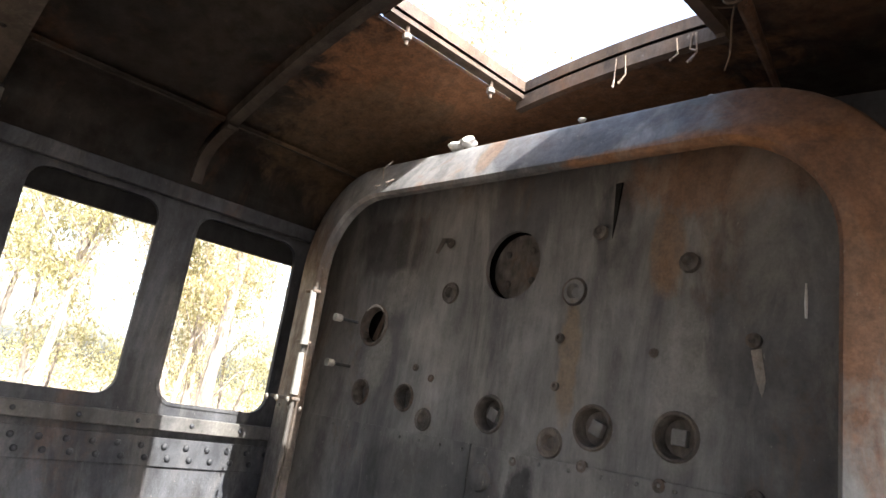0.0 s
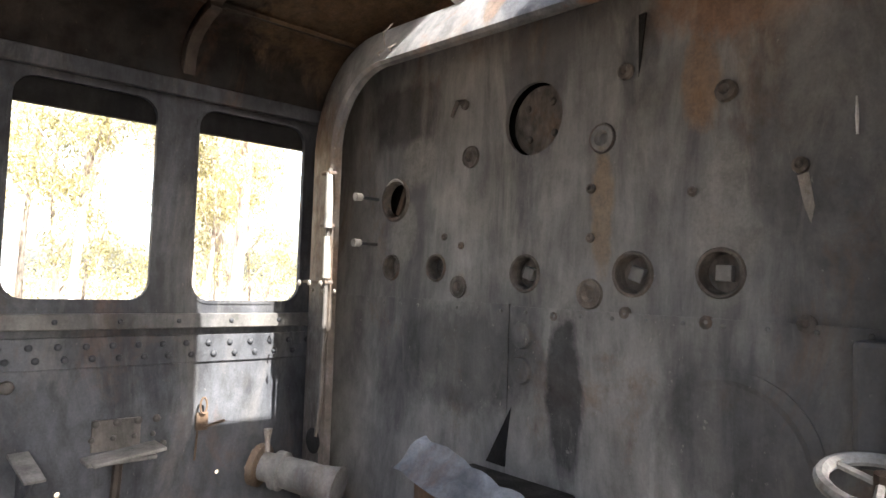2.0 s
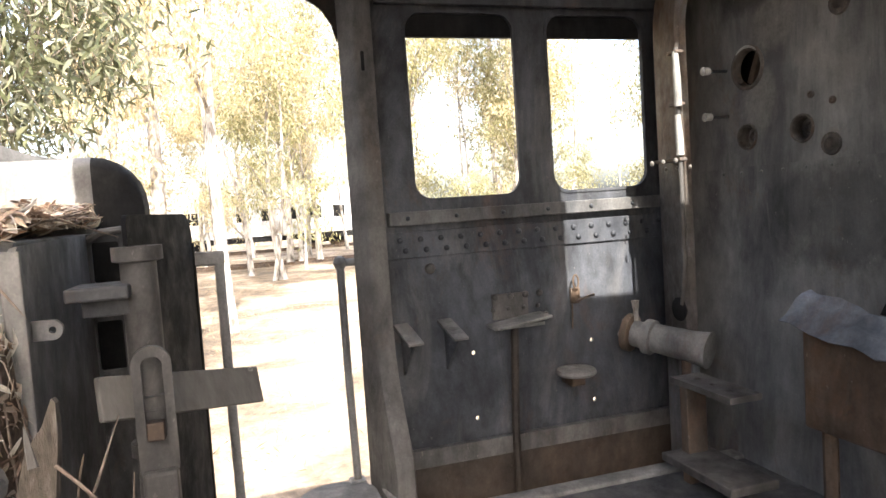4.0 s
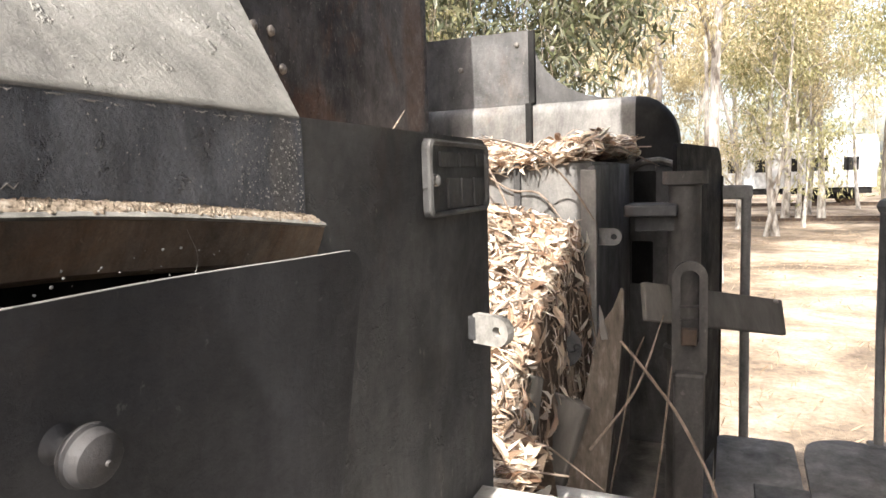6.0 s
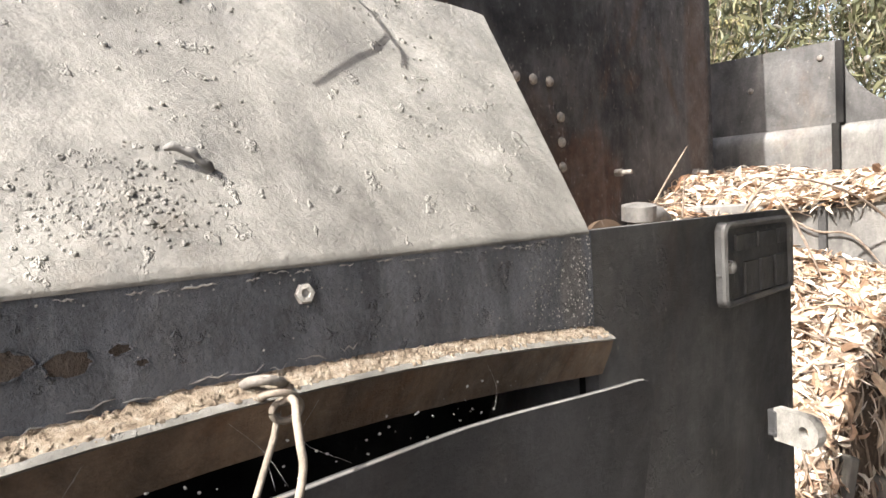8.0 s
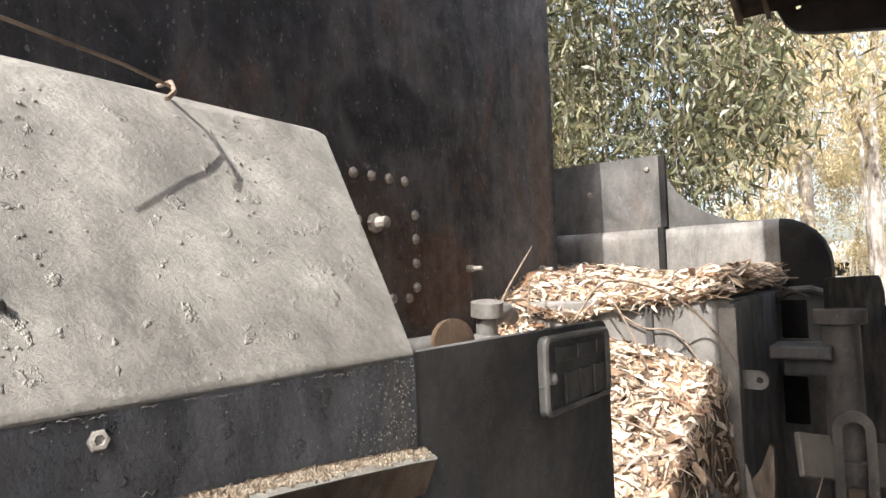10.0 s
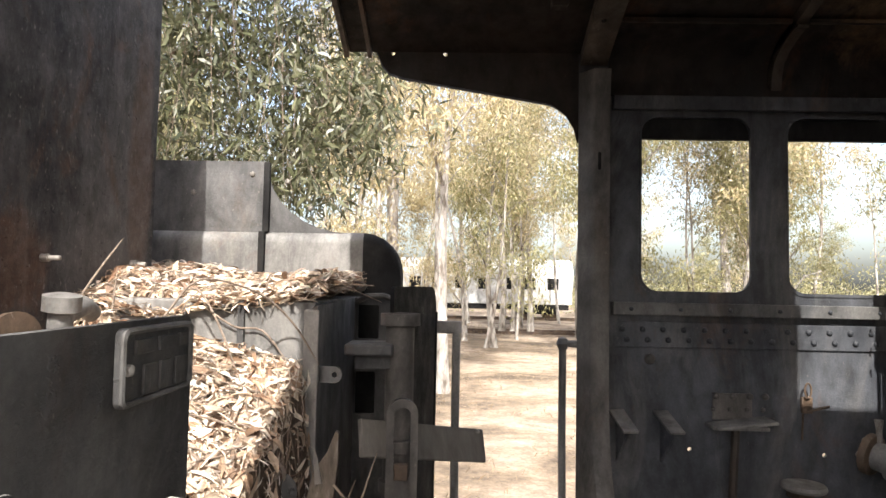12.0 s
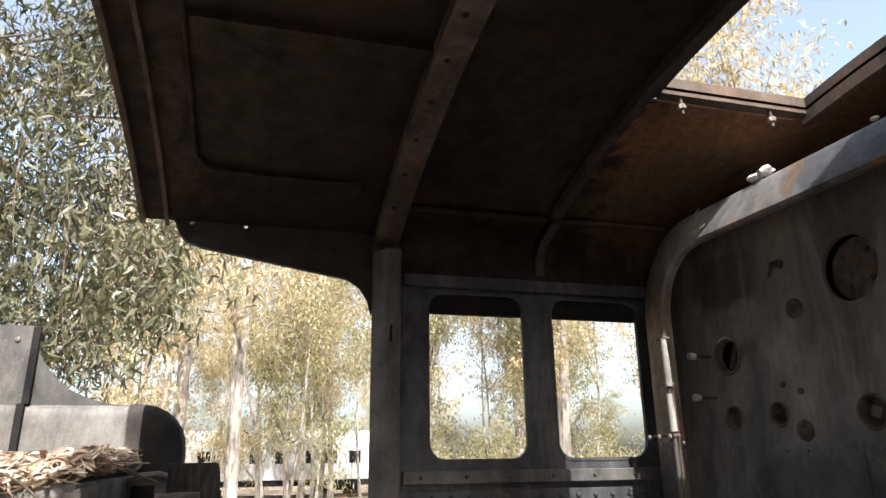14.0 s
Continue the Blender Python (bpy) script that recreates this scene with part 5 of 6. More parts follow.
part("return_plate", plate([(-0.868, 0.3), (-0.62, 0.3), (-0.62, 1.44), (-0.70, 1.468), (-0.868, 1.472)], [rrect(-0.856, 1.315, -0.775, 1.445, 0.008), rrect(-0.862, 1.03, -0.785, 1.19, 0.008)], -1.90, 0.012, "x"), M_TEND, tank)
part("bent_cap", tube([(-1.88, -0.86, 1.455), (-1.87, -0.82, 1.478), (-1.86, -0.76, 1.482), (-1.86, -0.70, 1.462)], 0.012, 8), M_IRON, tank)


def coping():
    """The rolled side coping with a rounded shoulder."""
    prof = [(-2.07, 1.47), (-2.07, 1.66)] + [(-2.12 + 0.05 * math.cos(a), 1.69 + 0.05 * math.sin(a)) for a in (math.pi / 2 * k / 5 for k in range(6))] + [(-2.2, 1.74), (-2.2, 1.47)]
    bm = bmesh.new()
    rings = []
    for y in (-4.5, -2.5, -0.90, -0.87):
        rings.append([bm.verts.new((x, y, z)) for x, z in prof])
    # rounded nose towards the cab, split off to take black for its shade
    nb, nose = bmesh.new(), []
    for k in range(0, 7):
        a = math.pi / 2 * k / 6
        nose.append([nb.verts.new((x, -0.87 + 0.16 * math.sin(a), 1.47 + (z - 1.47) * (0.35 + 0.65 * math.cos(a)))) for x, z in prof])
    for mesh, loops in ((bm, rings), (nb, nose)):
        for a, c in zip(loops, loops[1:]):
            for k in range(len(prof)):
                mesh.faces.new((a[k], a[(k + 1) % len(prof)], c[(k + 1) % len(prof)], c[k]))
    nb.faces.new(nose[-1])
    return bm, nb


coping_bm, nose_bm = coping()
smooth(part("coping", coping_bm, M_DIM, tank))
smooth(part("coping_nose", nose_bm, M_BLACK, tank, "rounded coping end, its shade painted in black"))
sweep = [(-4.5, 1.735), (-0.93, 1.735)] + [(-0.93 - 0.36 * math.sin(a), 1.735 + 0.30 * (1 - math.cos(a))) for a in (math.pi / 2 * i / 8 for i in range(1, 9))] + [(-4.5, 2.035)]
part("guard_plate", plate(sweep, [], -2.11, 0.012, "x"), M_TEND, tank)
part("brace", box(-2.10, -2.075, -1.297, -1.270, 1.735, 2.03, 0.005), M_BLACK, tank)
part("brace", box(-2.075, -2.050, -1.305, -1.278, 1.49, 1.737, 0.005), M_BLACK, tank)
for y, z in ((-1.2, 1.95), (-1.1, 1.84), (-1.35, 1.98), (-1.6, 1.9)):
    rivet(tank, (-2.098, y, z), (1, 0, 0), 0.012, M_BOLT)
part("brace", box(-1.2, -1.188, -1.095, -1.075, 1.2, 1.475, 0.003), M_TEND, tank)
tagged(part("deck", box(-2.15, RW, -4.5, -0.57, 0.3, 0.43), M_FLOOR), "dusty steel tender deck", "floor", kind="structure")

# black end sheet, brake column, board
end_sheet = empty("end_sheet", "black rounded steel end sheet of the tender", "sheet")
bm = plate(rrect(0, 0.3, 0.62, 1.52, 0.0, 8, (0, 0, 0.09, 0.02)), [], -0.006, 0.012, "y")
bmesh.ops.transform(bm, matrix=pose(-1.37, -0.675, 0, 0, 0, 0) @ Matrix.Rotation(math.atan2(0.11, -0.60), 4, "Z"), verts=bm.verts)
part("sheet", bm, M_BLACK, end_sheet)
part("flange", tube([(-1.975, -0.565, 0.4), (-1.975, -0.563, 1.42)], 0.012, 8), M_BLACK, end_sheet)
column = empty("brake_column", "grey cast iron handbrake column with a flanged top", "brake column")
smooth(part("shaft", lathe([(0.07, 0.43), (0.07, 0.46), (0.05, 0.47), (0.044, 0.9), (0.043, 1.40), (0.060, 1.405), (0.060, 1.44), (0.040, 1.44), (0.036, 1.40)], Matrix.Translation((-1.335, -0.645, 0)), 24), M_IRON, column))
part("arm", box(-1.40, -1.25, -0.80, -0.66, 1.318, 1.352, 0.006), M_TEND, column)
part("arm_web", box(-1.36, -1.30, -0.775, -0.66, 1.275, 1.318, 0.004), M_TEND, column)
for z in (1.05, 0.93):
    smooth(part("band", lathe([(0.044, -0.02), (0.056, -0.016), (0.056, 0.016), (0.044, 0.02)], Matrix.Translation((-1.335, -0.645, z)), 20), M_IRON, column))
link = empty("slotted_link", "steel brake link with a long slot", "link")
bm = plate(rrect(-0.045, 0.86, 0.045, 1.20, 0.045), [rrect(-0.024, 0.97, 0.024, 1.175, 0.022)], 0, 0.022, "y")
bmesh.ops.transform(bm, matrix=pose(-1.24, -0.625, 0, 0, 0, 95), verts=bm.verts)
part("bar", bm, M_IRON, link)
part("fork", box(-1.27, -1.215, -0.665, -0.585, 0.44, 0.9, 0.01), M_IRON, link)
part("pin", box(-1.245, -1.215, -0.645, -0.605, 0.975, 1.02, 0.004), M_RUST, link)
board = empty("loose_board", "grey weathered wooden board lying on the tender fittings", "board")
bm = box(-0.27, 0.25, -0.009, 0.009, -0.056, 0.052, 0.004)
bmesh.ops.transform(bm, matrix=look((-1.42, -0.555, 1.035), (-1.60, -0.37, 0.985)) @ pose(0, 0, 0, 0, 90, 0) @ pose(0, 0, 0, 70, 0, 0), verts=bm.verts)
part("plank", bm, M_WOOD, board)
rivet(board, (-1.55, -0.40, 1.045), (0.4, 0.2, 1), 0.008, M_BOLT, "nail")


stump = empty("broken_post", "broken grey wooden plank with a splintered top", "wooden post")
rows = [((-0.914, -0.758, 1.178), (-0.914, -0.752, 1.170)), ((-0.90, -0.775, 1.13), (-0.905, -0.750, 1.115)), ((-0.889, -0.803, 1.09), (-0.895, -0.752, 1.075)), ((-0.86, -0.815, 1.02), (-0.87, -0.755, 1.0)),
        ((-0.776, -0.845, 0.812), (-0.794, -0.768, 0.80)), ((-0.70, -0.87, 0.62), (-0.73, -0.78, 0.61)), ((-0.63, -0.90, 0.44), (-0.66, -0.79, 0.44))]
bm = bmesh.new()
rings = [[bm.verts.new(q) for q in (a, b, (b[0] - 0.03, b[1], b[2] - 0.006), (a[0] - 0.03, a[1], a[2] - 0.004))] for a, b in rows]
for a, b in zip(rings, rings[1:]):
    for k in range(4):
        bm.faces.new((a[k], a[(k + 1) % 4], b[(k + 1) % 4], b[k]))
bm.faces.new(rings[0])
bm.faces.new(rings[-1])
part("plank", bm, M_PLANK, stump)
part("splinter", tube([(-0.885, -0.79, 1.06), (-0.90, -0.80, 1.11), (-0.905, -0.805, 1.135)], [0.012, 0.007, 0.001], 5), M_WOOD, stump)
for pts, r in (([(-0.887, -0.755, 1.059), (-0.884, -0.72, 1.02), (-0.878, -0.675, 0.965), (-0.858, -0.616, 0.887), (-0.807, -0.547, 0.757), (-0.73, -0.49, 0.56), (-0.69, -0.47, 0.45)], 0.0036),
               ([(-0.75, -0.8, 0.85), (-0.9, -0.72, 0.95), (-1.1, -0.68, 1.08)], 0.003), ([(-1.0, -0.72, 0.431), (-1.08, -0.68, 0.75), (-1.1, -0.66, 0.95)], 0.003),
               ([(-0.95, -0.8, 0.6), (-0.98, -0.76, 0.85), (-0.93, -0.73, 1.0), (-0.86, -0.7, 1.08)], 0.0025)):
    c = bend(pts, 4)
    tagged(smooth(part("dry_stick", tube(c, [r] * (len(c) - 2) + [r * 0.7, r * 0.4], 7), M_TWIG)), "bare dry stick leaning on the tender", "stick", "dry sticks")
ramp_step = empty("coal_shovel_plate", "sunlit grey steel shovelling plate beside the locker", "plate")
# Paler than the floor plates: part of the sunlight is in the colour.
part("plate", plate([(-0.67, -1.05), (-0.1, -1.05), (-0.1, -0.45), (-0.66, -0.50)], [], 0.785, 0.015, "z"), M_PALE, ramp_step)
part("support", box(-0.6, -0.15, -1.0, -0.83, 0.42, 0.785), M_TEND, ramp_step)

# Plate of unknown use, paled likewise for the sun; its support is added.
seat = empty("front_plate", "sunlit pale steel plate in front of the tender locker", "plate")
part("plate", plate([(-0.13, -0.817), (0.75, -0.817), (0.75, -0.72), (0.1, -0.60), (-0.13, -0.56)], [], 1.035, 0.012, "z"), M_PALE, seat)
part("support", box(-0.1, 0.2, -0.80, -0.64, 0.47, 1.035, 0.004), M_TEND, seat)

# ---- leaf litter on the tender ----


def heap_z(x, y):
    z = 1.262 + 0.03 * ease((-0.95 - y) / 0.3) + 0.15 * ease((-1.25 - y) / 0.3) * ease((-0.98 - x) / 0.2) - 0.32 * ease((x + 1.14) / 0.7) * ease((y + 1.3) / 0.4)
    z -= 0.32 * ease((x + 0.85) / 0.4) * ease((-1.0 - y) / 0.3)
    z -= 0.6 * ease((y + 0.905 + 0.04 * (x + 1.2)) / 0.06) * ease((-0.5 - x) / 0.25)
    return z + 0.05 * noise.noise(Vector((x * 4, y * 4, 0))) + 0.02 * noise.noise(Vector((x * 12, y * 12, 3)))


def top_z(x, y):
    return 1.505 + 0.05 * noise.noise(Vector((x * 3, y * 3, 7))) + 0.016 * noise.noise(Vector((x * 13, y * 13, 1))) + 0.05 * ease((-1.2 - y) / 0.35) * ease((-1.62 - x) / 0.1) - 0.045 * ease((x + 1.5) / 0.2) * ease((-1.15 - y) / 0.2) - 0.03 * ease((x + 1.3) / 0.12)


def mound(zf, x0, x1, y0, y1, n=44):
    bm = bmesh.new()
    g = [[bm.verts.new((x0 + (x1 - x0) * i / n, y0 + (y1 - y0) * j / n, zf(x0 + (x1 - x0) * i / n, y0 + (y1 - y0) * j / n))) for i in range(n + 1)] for j in range(n + 1)]
    for j in range(n):
        for i in range(n):
            bm.faces.new((g[j][i], g[j][i + 1], g[j + 1][i + 1], g[j + 1][i]))
    return bm


def scatter_leaves(name, label, zf, x0, x1, y0, y1, count, seed, lo=0.022, hi=0.08):
    """Curved, folded dry leaves lying over a surface, with some stalks between them."""
    rnd = np.random.default_rng(seed)
    verts, faces = [], []
    for _ in range(count):
        x, y = rnd.uniform(x0, x1), rnd.uniform(y0, y1)
        z = zf(x, y) + rnd.uniform(0.0, 0.035)
        ln = rnd.uniform(lo, hi)
        w = ln * rnd.uniform(0.07, 0.15)
        if rnd.uniform() < 0.16:
            ln, w = ln * 1.5, 0.002
        a, tilt, rollr = rnd.uniform(0, 2 * math.pi), rnd.normal(0, 0.26), rnd.normal(0, 0.5)
        curl, sickle, fold = rnd.uniform(-0.15, 0.22) * ln, rnd.normal(0, 0.09) * ln, rnd.uniform(0.1, 0.9) * w
        e = 0.01
        slope = Vector((-(zf(x + e, y) - zf(x - e, y)) / (2 * e), -(zf(x, y + e) - zf(x, y - e)) / (2 * e), 1)).normalized()
        q = np.array(slope.to_track_quat("Z", "Y").to_matrix() @ Euler((rollr, tilt, a)).to_matrix())
        rows = []
        for u, wide in ((-0.5, 0.12), (-0.24, 0.85), (0.08, 1.0), (0.34, 0.6)):
            arch = 1 - 4 * u * u
            rows += [(u * ln, sickle * arch + wide * w, curl * arch), (u * ln, sickle * arch, curl * arch - fold * wide), (u * ln, sickle * arch - wide * w, curl * arch)]
        rows.append((0.5 * ln, 0, 0))
        k = len(verts)
        verts += (np.array(rows) @ q.T + np.array((x, y, z))).tolist()
        for r in (0, 3, 6):
            faces += [(k + r, k + r + 1, k + r + 4, k + r + 3), (k + r + 1, k + r + 2, k + r + 5, k + r + 4)]
        faces += [(k + 9, k + 10, k + 12), (k + 10, k + 11, k + 12)]
    me = bpy.data.meshes.new(name)
    me.from_pydata(verts, [], faces)
    me.materials.append(M_LITTER)
    ob = new(name, me)
    return tagged(ob, label, "leaves", kind="stuff")


tagged(smooth(part("litter_bed", mound(heap_z, -1.2, -0.2, -1.56, -0.83), M_DIRT)), "packed brown leaf mould in the bunker", "leaf litter", kind="stuff")
tagged(smooth(part("litter_bed", mound(top_z, -2.07, -1.19, -2.6, -0.9), M_DIRT)), "packed brown leaf mould on the tank top", "leaf litter", kind="stuff")
scatter_leaves("dry_leaves", "heap of dry tan eucalyptus leaves in the bunker", heap_z, -1.2, -0.2, -1.56, -0.855, 14000, 5)
scatter_leaves("dry_leaves", "dry tan eucalyptus leaves on the tank top", top_z, -2.06, -1.17, -2.3, -0.86, 13000, 6)
rng = random.Random(43)
for i in range(46):
    x, y, a, ln, wd = rng.uniform(-1.02, -0.5), rng.uniform(-1.38, -1.0), rng.uniform(0, 6.28), rng.uniform(0.08, 0.2), rng.uniform(0.008, 0.018)
    if i >= 30:
        x, y = rng.uniform(-1.92, -1.32), rng.uniform(-1.5, -1.02)
    zf = heap_z if i < 30 else top_z
    z = zf(x, y) + rng.uniform(0.012, 0.03)
    along, across = Vector((math.cos(a), math.sin(a), rng.gauss(0, 0.15) - (0.3 * math.sin(a) if i < 30 else 0))), Vector((-math.sin(a), math.cos(a), 0))
    bm = bmesh.new()
    rows = []
    for k in range(7):
        t = k / 6 - 0.5
        mid = Vector((x, y, z)) + along * ln * t + across * 0.03 * math.sin(t * 5 + i)
        wk = wd * (1 - 0.5 * abs(t) + 0.15 * math.sin(k * 2.3 + i))
        rows.append([bm.verts.new(mid + across * wk * c + Vector((0, 0, wk * 0.7 * (1 - c * c)))) for c in (-1, -0.5, 0, 0.5, 1)])
    for p, q in zip(rows, rows[1:]):
        for k in range(4):
            bm.faces.new((p[k], p[k + 1], q[k + 1], q[k]))
    ext = bmesh.ops.extrude_face_region(bm, geom=bm.faces[:])
    for v in (g for g in ext["geom"] if isinstance(g, bmesh.types.BMVert)):
        v.co.z -= 0.0025
    tagged(smooth(part("bark_strip", bm, (M_SHED, M_SHED_DARK)[i % 3 == 0]), 50), "curled strip of shed eucalyptus bark in the litter", "bark", "bark strips")
fitting = empty("buried_fitting", "dark iron pipe fitting half buried in dry leaves", "fitting")
fm = facing((-1.0, -0.925, 1.0), (0.75, 0.3, 0.25))
smooth(part("body", lathe([(0.03, -0.1), (0.045, -0.09), (0.045, -0.02), (0.034, -0.01), (0.034, 0.03), (0.05, 0.035), (0.05, 0.06), (0.02, 0.062)], fm, 14), M_TEND, fitting))
for k in range(4):
    part("bolt", lathe([(0.009, 0.06), (0.009, 0.07), (0.003, 0.072)], fm @ Matrix.Translation((0.036 * math.cos(k * 1.57), 0.036 * math.sin(k * 1.57), 0)), 6), M_TEND, fitting)
for x, y, z, w, h, turn in ((-0.80, -0.88, 0.84, 0.05, 0.2, 8), (-0.68, -0.93, 0.90, 0.035, 0.24, -6), (-0.92, -0.87, 0.80, 0.04, 0.18, 14)):
    bm = box(-w, w, -0.012, 0.012, -h / 2, h / 2, 0.005)
    bmesh.ops.transform(bm, matrix=pose(x, y, z, -18, turn, 60), verts=bm.verts)
    tagged(part("wood_slab", bm, M_WOOD), "weathered grey slab of wood in the leaf heap", "wood")

rng = random.Random(21)
twigs = bmesh.new()
for i in range(460):
    on_top = rng.random() < 0.45
    x0, x1, y0, y1, zf = (-2.0, -1.2, -1.8, -0.9, top_z) if on_top else (-1.15, -0.3, -1.5, -0.85, heap_z)
    x, y, a, ln = rng.uniform(x0, x1), rng.uniform(y0, y1), rng.uniform(0, 6.28), rng.uniform(0.08, 0.3)
    p = [(x + ln * t * math.cos(a + 0.4 * t), y + ln * t * math.sin(a + 0.4 * t)) for t in (-0.5, -0.2, 0.1, 0.5)]
    tube([(u, v, zf(min(max(u, x0), x1), min(max(v, y0), y1)) + rng.uniform(0.01, 0.045)) for u, v in p], [0.0022, 0.0026, 0.0022, 0.001], 5, twigs)
tagged(part("fallen_twigs", twigs, M_TWIG), "thin fallen twigs lying in the leaf litter", "twigs", kind="stuff")
for pts in ([(-0.86, -1.16, 1.44), (-0.92, -1.1, 1.53), (-1.05, -1.0, 1.50), (-1.15, -0.93, 1.42), (-1.19, -0.86, 1.30)],
            [(-1.2, -1.25, 1.5), (-1.05, -1.15, 1.5), (-1.0, -1.08, 1.42), (-1.0, -1.02, 1.28)],
            [(-1.18, -1.18, 1.45), (-1.185, -1.1, 1.4), (-1.185, -1.02, 1.39), (-1.18, -0.95, 1.31)],
            [(-0.93, -1.40, 1.48), (-1.0, -1.4, 1.54), (-1.13, -1.4, 1.64)], [(-1.05, -1.38, 1.45), (-1.07, -1.38, 1.56)],
            [(-1.3, -0.88, 1.50), (-1.45, -0.85, 1.52), (-1.6, -0.82, 1.50), (-1.75, -0.75, 1.46)]):
    pts = bend(pts, 4)
    tagged(part("fallen_twig", tube(pts, [0.0028] * (len(pts) - 2) + [0.002, 0.001], 6), M_TWIG), "long bare eucalyptus twig fallen on the tender", "twig", "long twigs")

# ---- outside ----
GZ = -0.8
bm = bmesh.new()
bmesh.ops.create_grid(bm, x_segments=120, y_segments=120, size=240)
for v in bm.verts:
    d = math.hypot(v.co.x, v.co.y)
    v.co.z = GZ + (0.12 * noise.noise(Vector((v.co.x * 0.15, v.co.y * 0.15, 0))) if d > 6 else 0)
tagged(smooth(part("ground", bm, M_GROUND)), "dry sandy ground with straw and leaf litter", "ground", kind="structure")


def mesh_object(name, verts, faces, material, parent=None):
    me = bpy.data.meshes.new(name)
    me.from_pydata(verts, [], faces)
    me.materials.append(material)
    ob = new(name, me)
    ob.parent = parent
    return ob


def blades(rnd, centres, spread, count, ln, w, droop=0.75):
    """Narrow hanging leaves round the given centres, as arrays of corners and faces."""
    n = len(centres) * count
    c = np.repeat(np.array(centres), count, axis=0) + rnd.normal(0, 1, (n, 3)) * np.array(spread)
    d = rnd.normal(0, 1, (n, 3)) * (1 - droop)
    d[:, 2] -= droop
    d /= np.linalg.norm(d, axis=1)[:, None]
    s = np.cross(d, rnd.normal(0, 1, (n, 3)))
    s /= np.linalg.norm(s, axis=1)[:, None]
    le = rnd.uniform(0.6, 1.2, (n, 1)) * ln
    wi = rnd.uniform(0.7, 1.2, (n, 1)) * w
    v = np.stack([c, c + d * le * 0.45 + s * wi, c + d * le, c + d * le * 0.45 - s * wi], axis=1).reshape(-1, 3)
    f = np.arange(4 * n).reshape(-1, 4)
    return v.tolist(), f.tolist()


def sickles(rnd, points, spread, count, ln, w, droop):
    """Long curved hanging leaves round the given points, as arrays of corners and faces."""
    n = len(points) * count
    c = np.repeat(np.array(points), count, axis=0) + rnd.normal(0, 1, (n, 3)) * np.array(spread)
    d = rnd.normal(0, 1, (n, 3)) * (1 - droop)
    d[:, 2] -= droop
    d /= np.linalg.norm(d, axis=1)[:, None]
    s = np.cross(d, rnd.normal(0, 1, (n, 3)))
    s /= np.linalg.norm(s, axis=1)[:, None]
    le = rnd.uniform(0.55, 1.2, (n, 1)) * ln
    wi = rnd.uniform(0.7, 1.25, (n, 1)) * w
    bow = s * le * rnd.normal(0, 0.13, (n, 1))
    a, b = c + d * le * 0.3 + bow * 0.8, c + d * le * 0.65 + bow
    v = np.stack([c, a + s * wi, a - s * wi, b + s * wi * 0.75, b - s * wi * 0.75, c + d * le], axis=1).reshape(-1, 3)
    k = 6 * np.arange(n)[:, None]
    tri = np.concatenate([k + np.array([[0, 2, 1]]), k + np.array([[3, 4, 5]])]).tolist()
    return v.tolist(), tri + (k + np.array([[1, 2, 4, 3]])).tolist()


def eucalyptus(seed, height, radius, leaf_material, clumps, per, ln, w, low=0.25):
    """A slender gum tree: pale leaning trunk, rising limbs, hanging clumps of leaves."""
    rnd = np.random.default_rng(seed)
    tree = empty("eucalyptus_tree", "slender pale-barked eucalyptus with thin yellowish foliage", "tree", "eucalyptus grove")
    lean = rnd.normal(0, 0.07, 2)
    spine = [Vector((lean[0] * z * height + 0.22 * math.sin(z * 6 + seed) - 0.22 * math.sin(seed), lean[1] * z * height + 0.22 * (math.cos(z * 5 + seed) - math.cos(seed)), z * height)) for z in np.linspace(0, 0.95, 9)]
    wood = bmesh.new()
    tube(spine, [radius * (1 - 0.85 * i / 8) * (1.25 if i == 0 else 1) for i in range(9)], 9, wood)
    tips = []
    for i in range(11):
        t = rnd.uniform(low, 0.9)
        k = min(7, int(t * 8 / 0.95))
        p = spine[k].lerp(spine[k + 1], t * 8 / 0.95 - k)
        a, reach = rnd.uniform(0, 6.28), height * rnd.uniform(0.12, 0.24) * (1.15 - t * 0.6)
        out = Vector((math.cos(a), math.sin(a), 0))
        q1, q2 = p + out * reach * 0.5 + Vector((0, 0, reach * 0.6)), p + out * reach + Vector((0, 0, reach * 0.75))
        r0 = radius * 0.42 * (1.1 - t)
        tube([p, q1, q2], [r0, r0 * 0.6, r0 * 0.2], 6, wood)
        tips += [p.lerp(q1, 0.8), q1, q1.lerp(q2, 0.5), q2]
        for _ in range(2):
            b = q1 + Vector(rnd.normal(0, reach * 0.35, 3))
            tube([q1, q1.lerp(b, 0.5) + Vector((0, 0, 0.1)), b], [r0 * 0.4, r0 * 0.3, r0 * 0.1], 5, wood)
            tips += [q1.lerp(b, 0.6), b]
    tips += spine[-2:]
    part("trunk", wood, M_BARK, tree)
    pick = rnd.choice(len(tips), clumps)
    centres = [tuple(tips[i] + Vector(rnd.normal(0, 0.42, 3))) for i in pick]
    v, f = blades(rnd, centres, (0.27, 0.27, 0.24), per, ln, w, 0.58)
    mesh_object("crown", v, f, leaf_material, tree)
    return tree


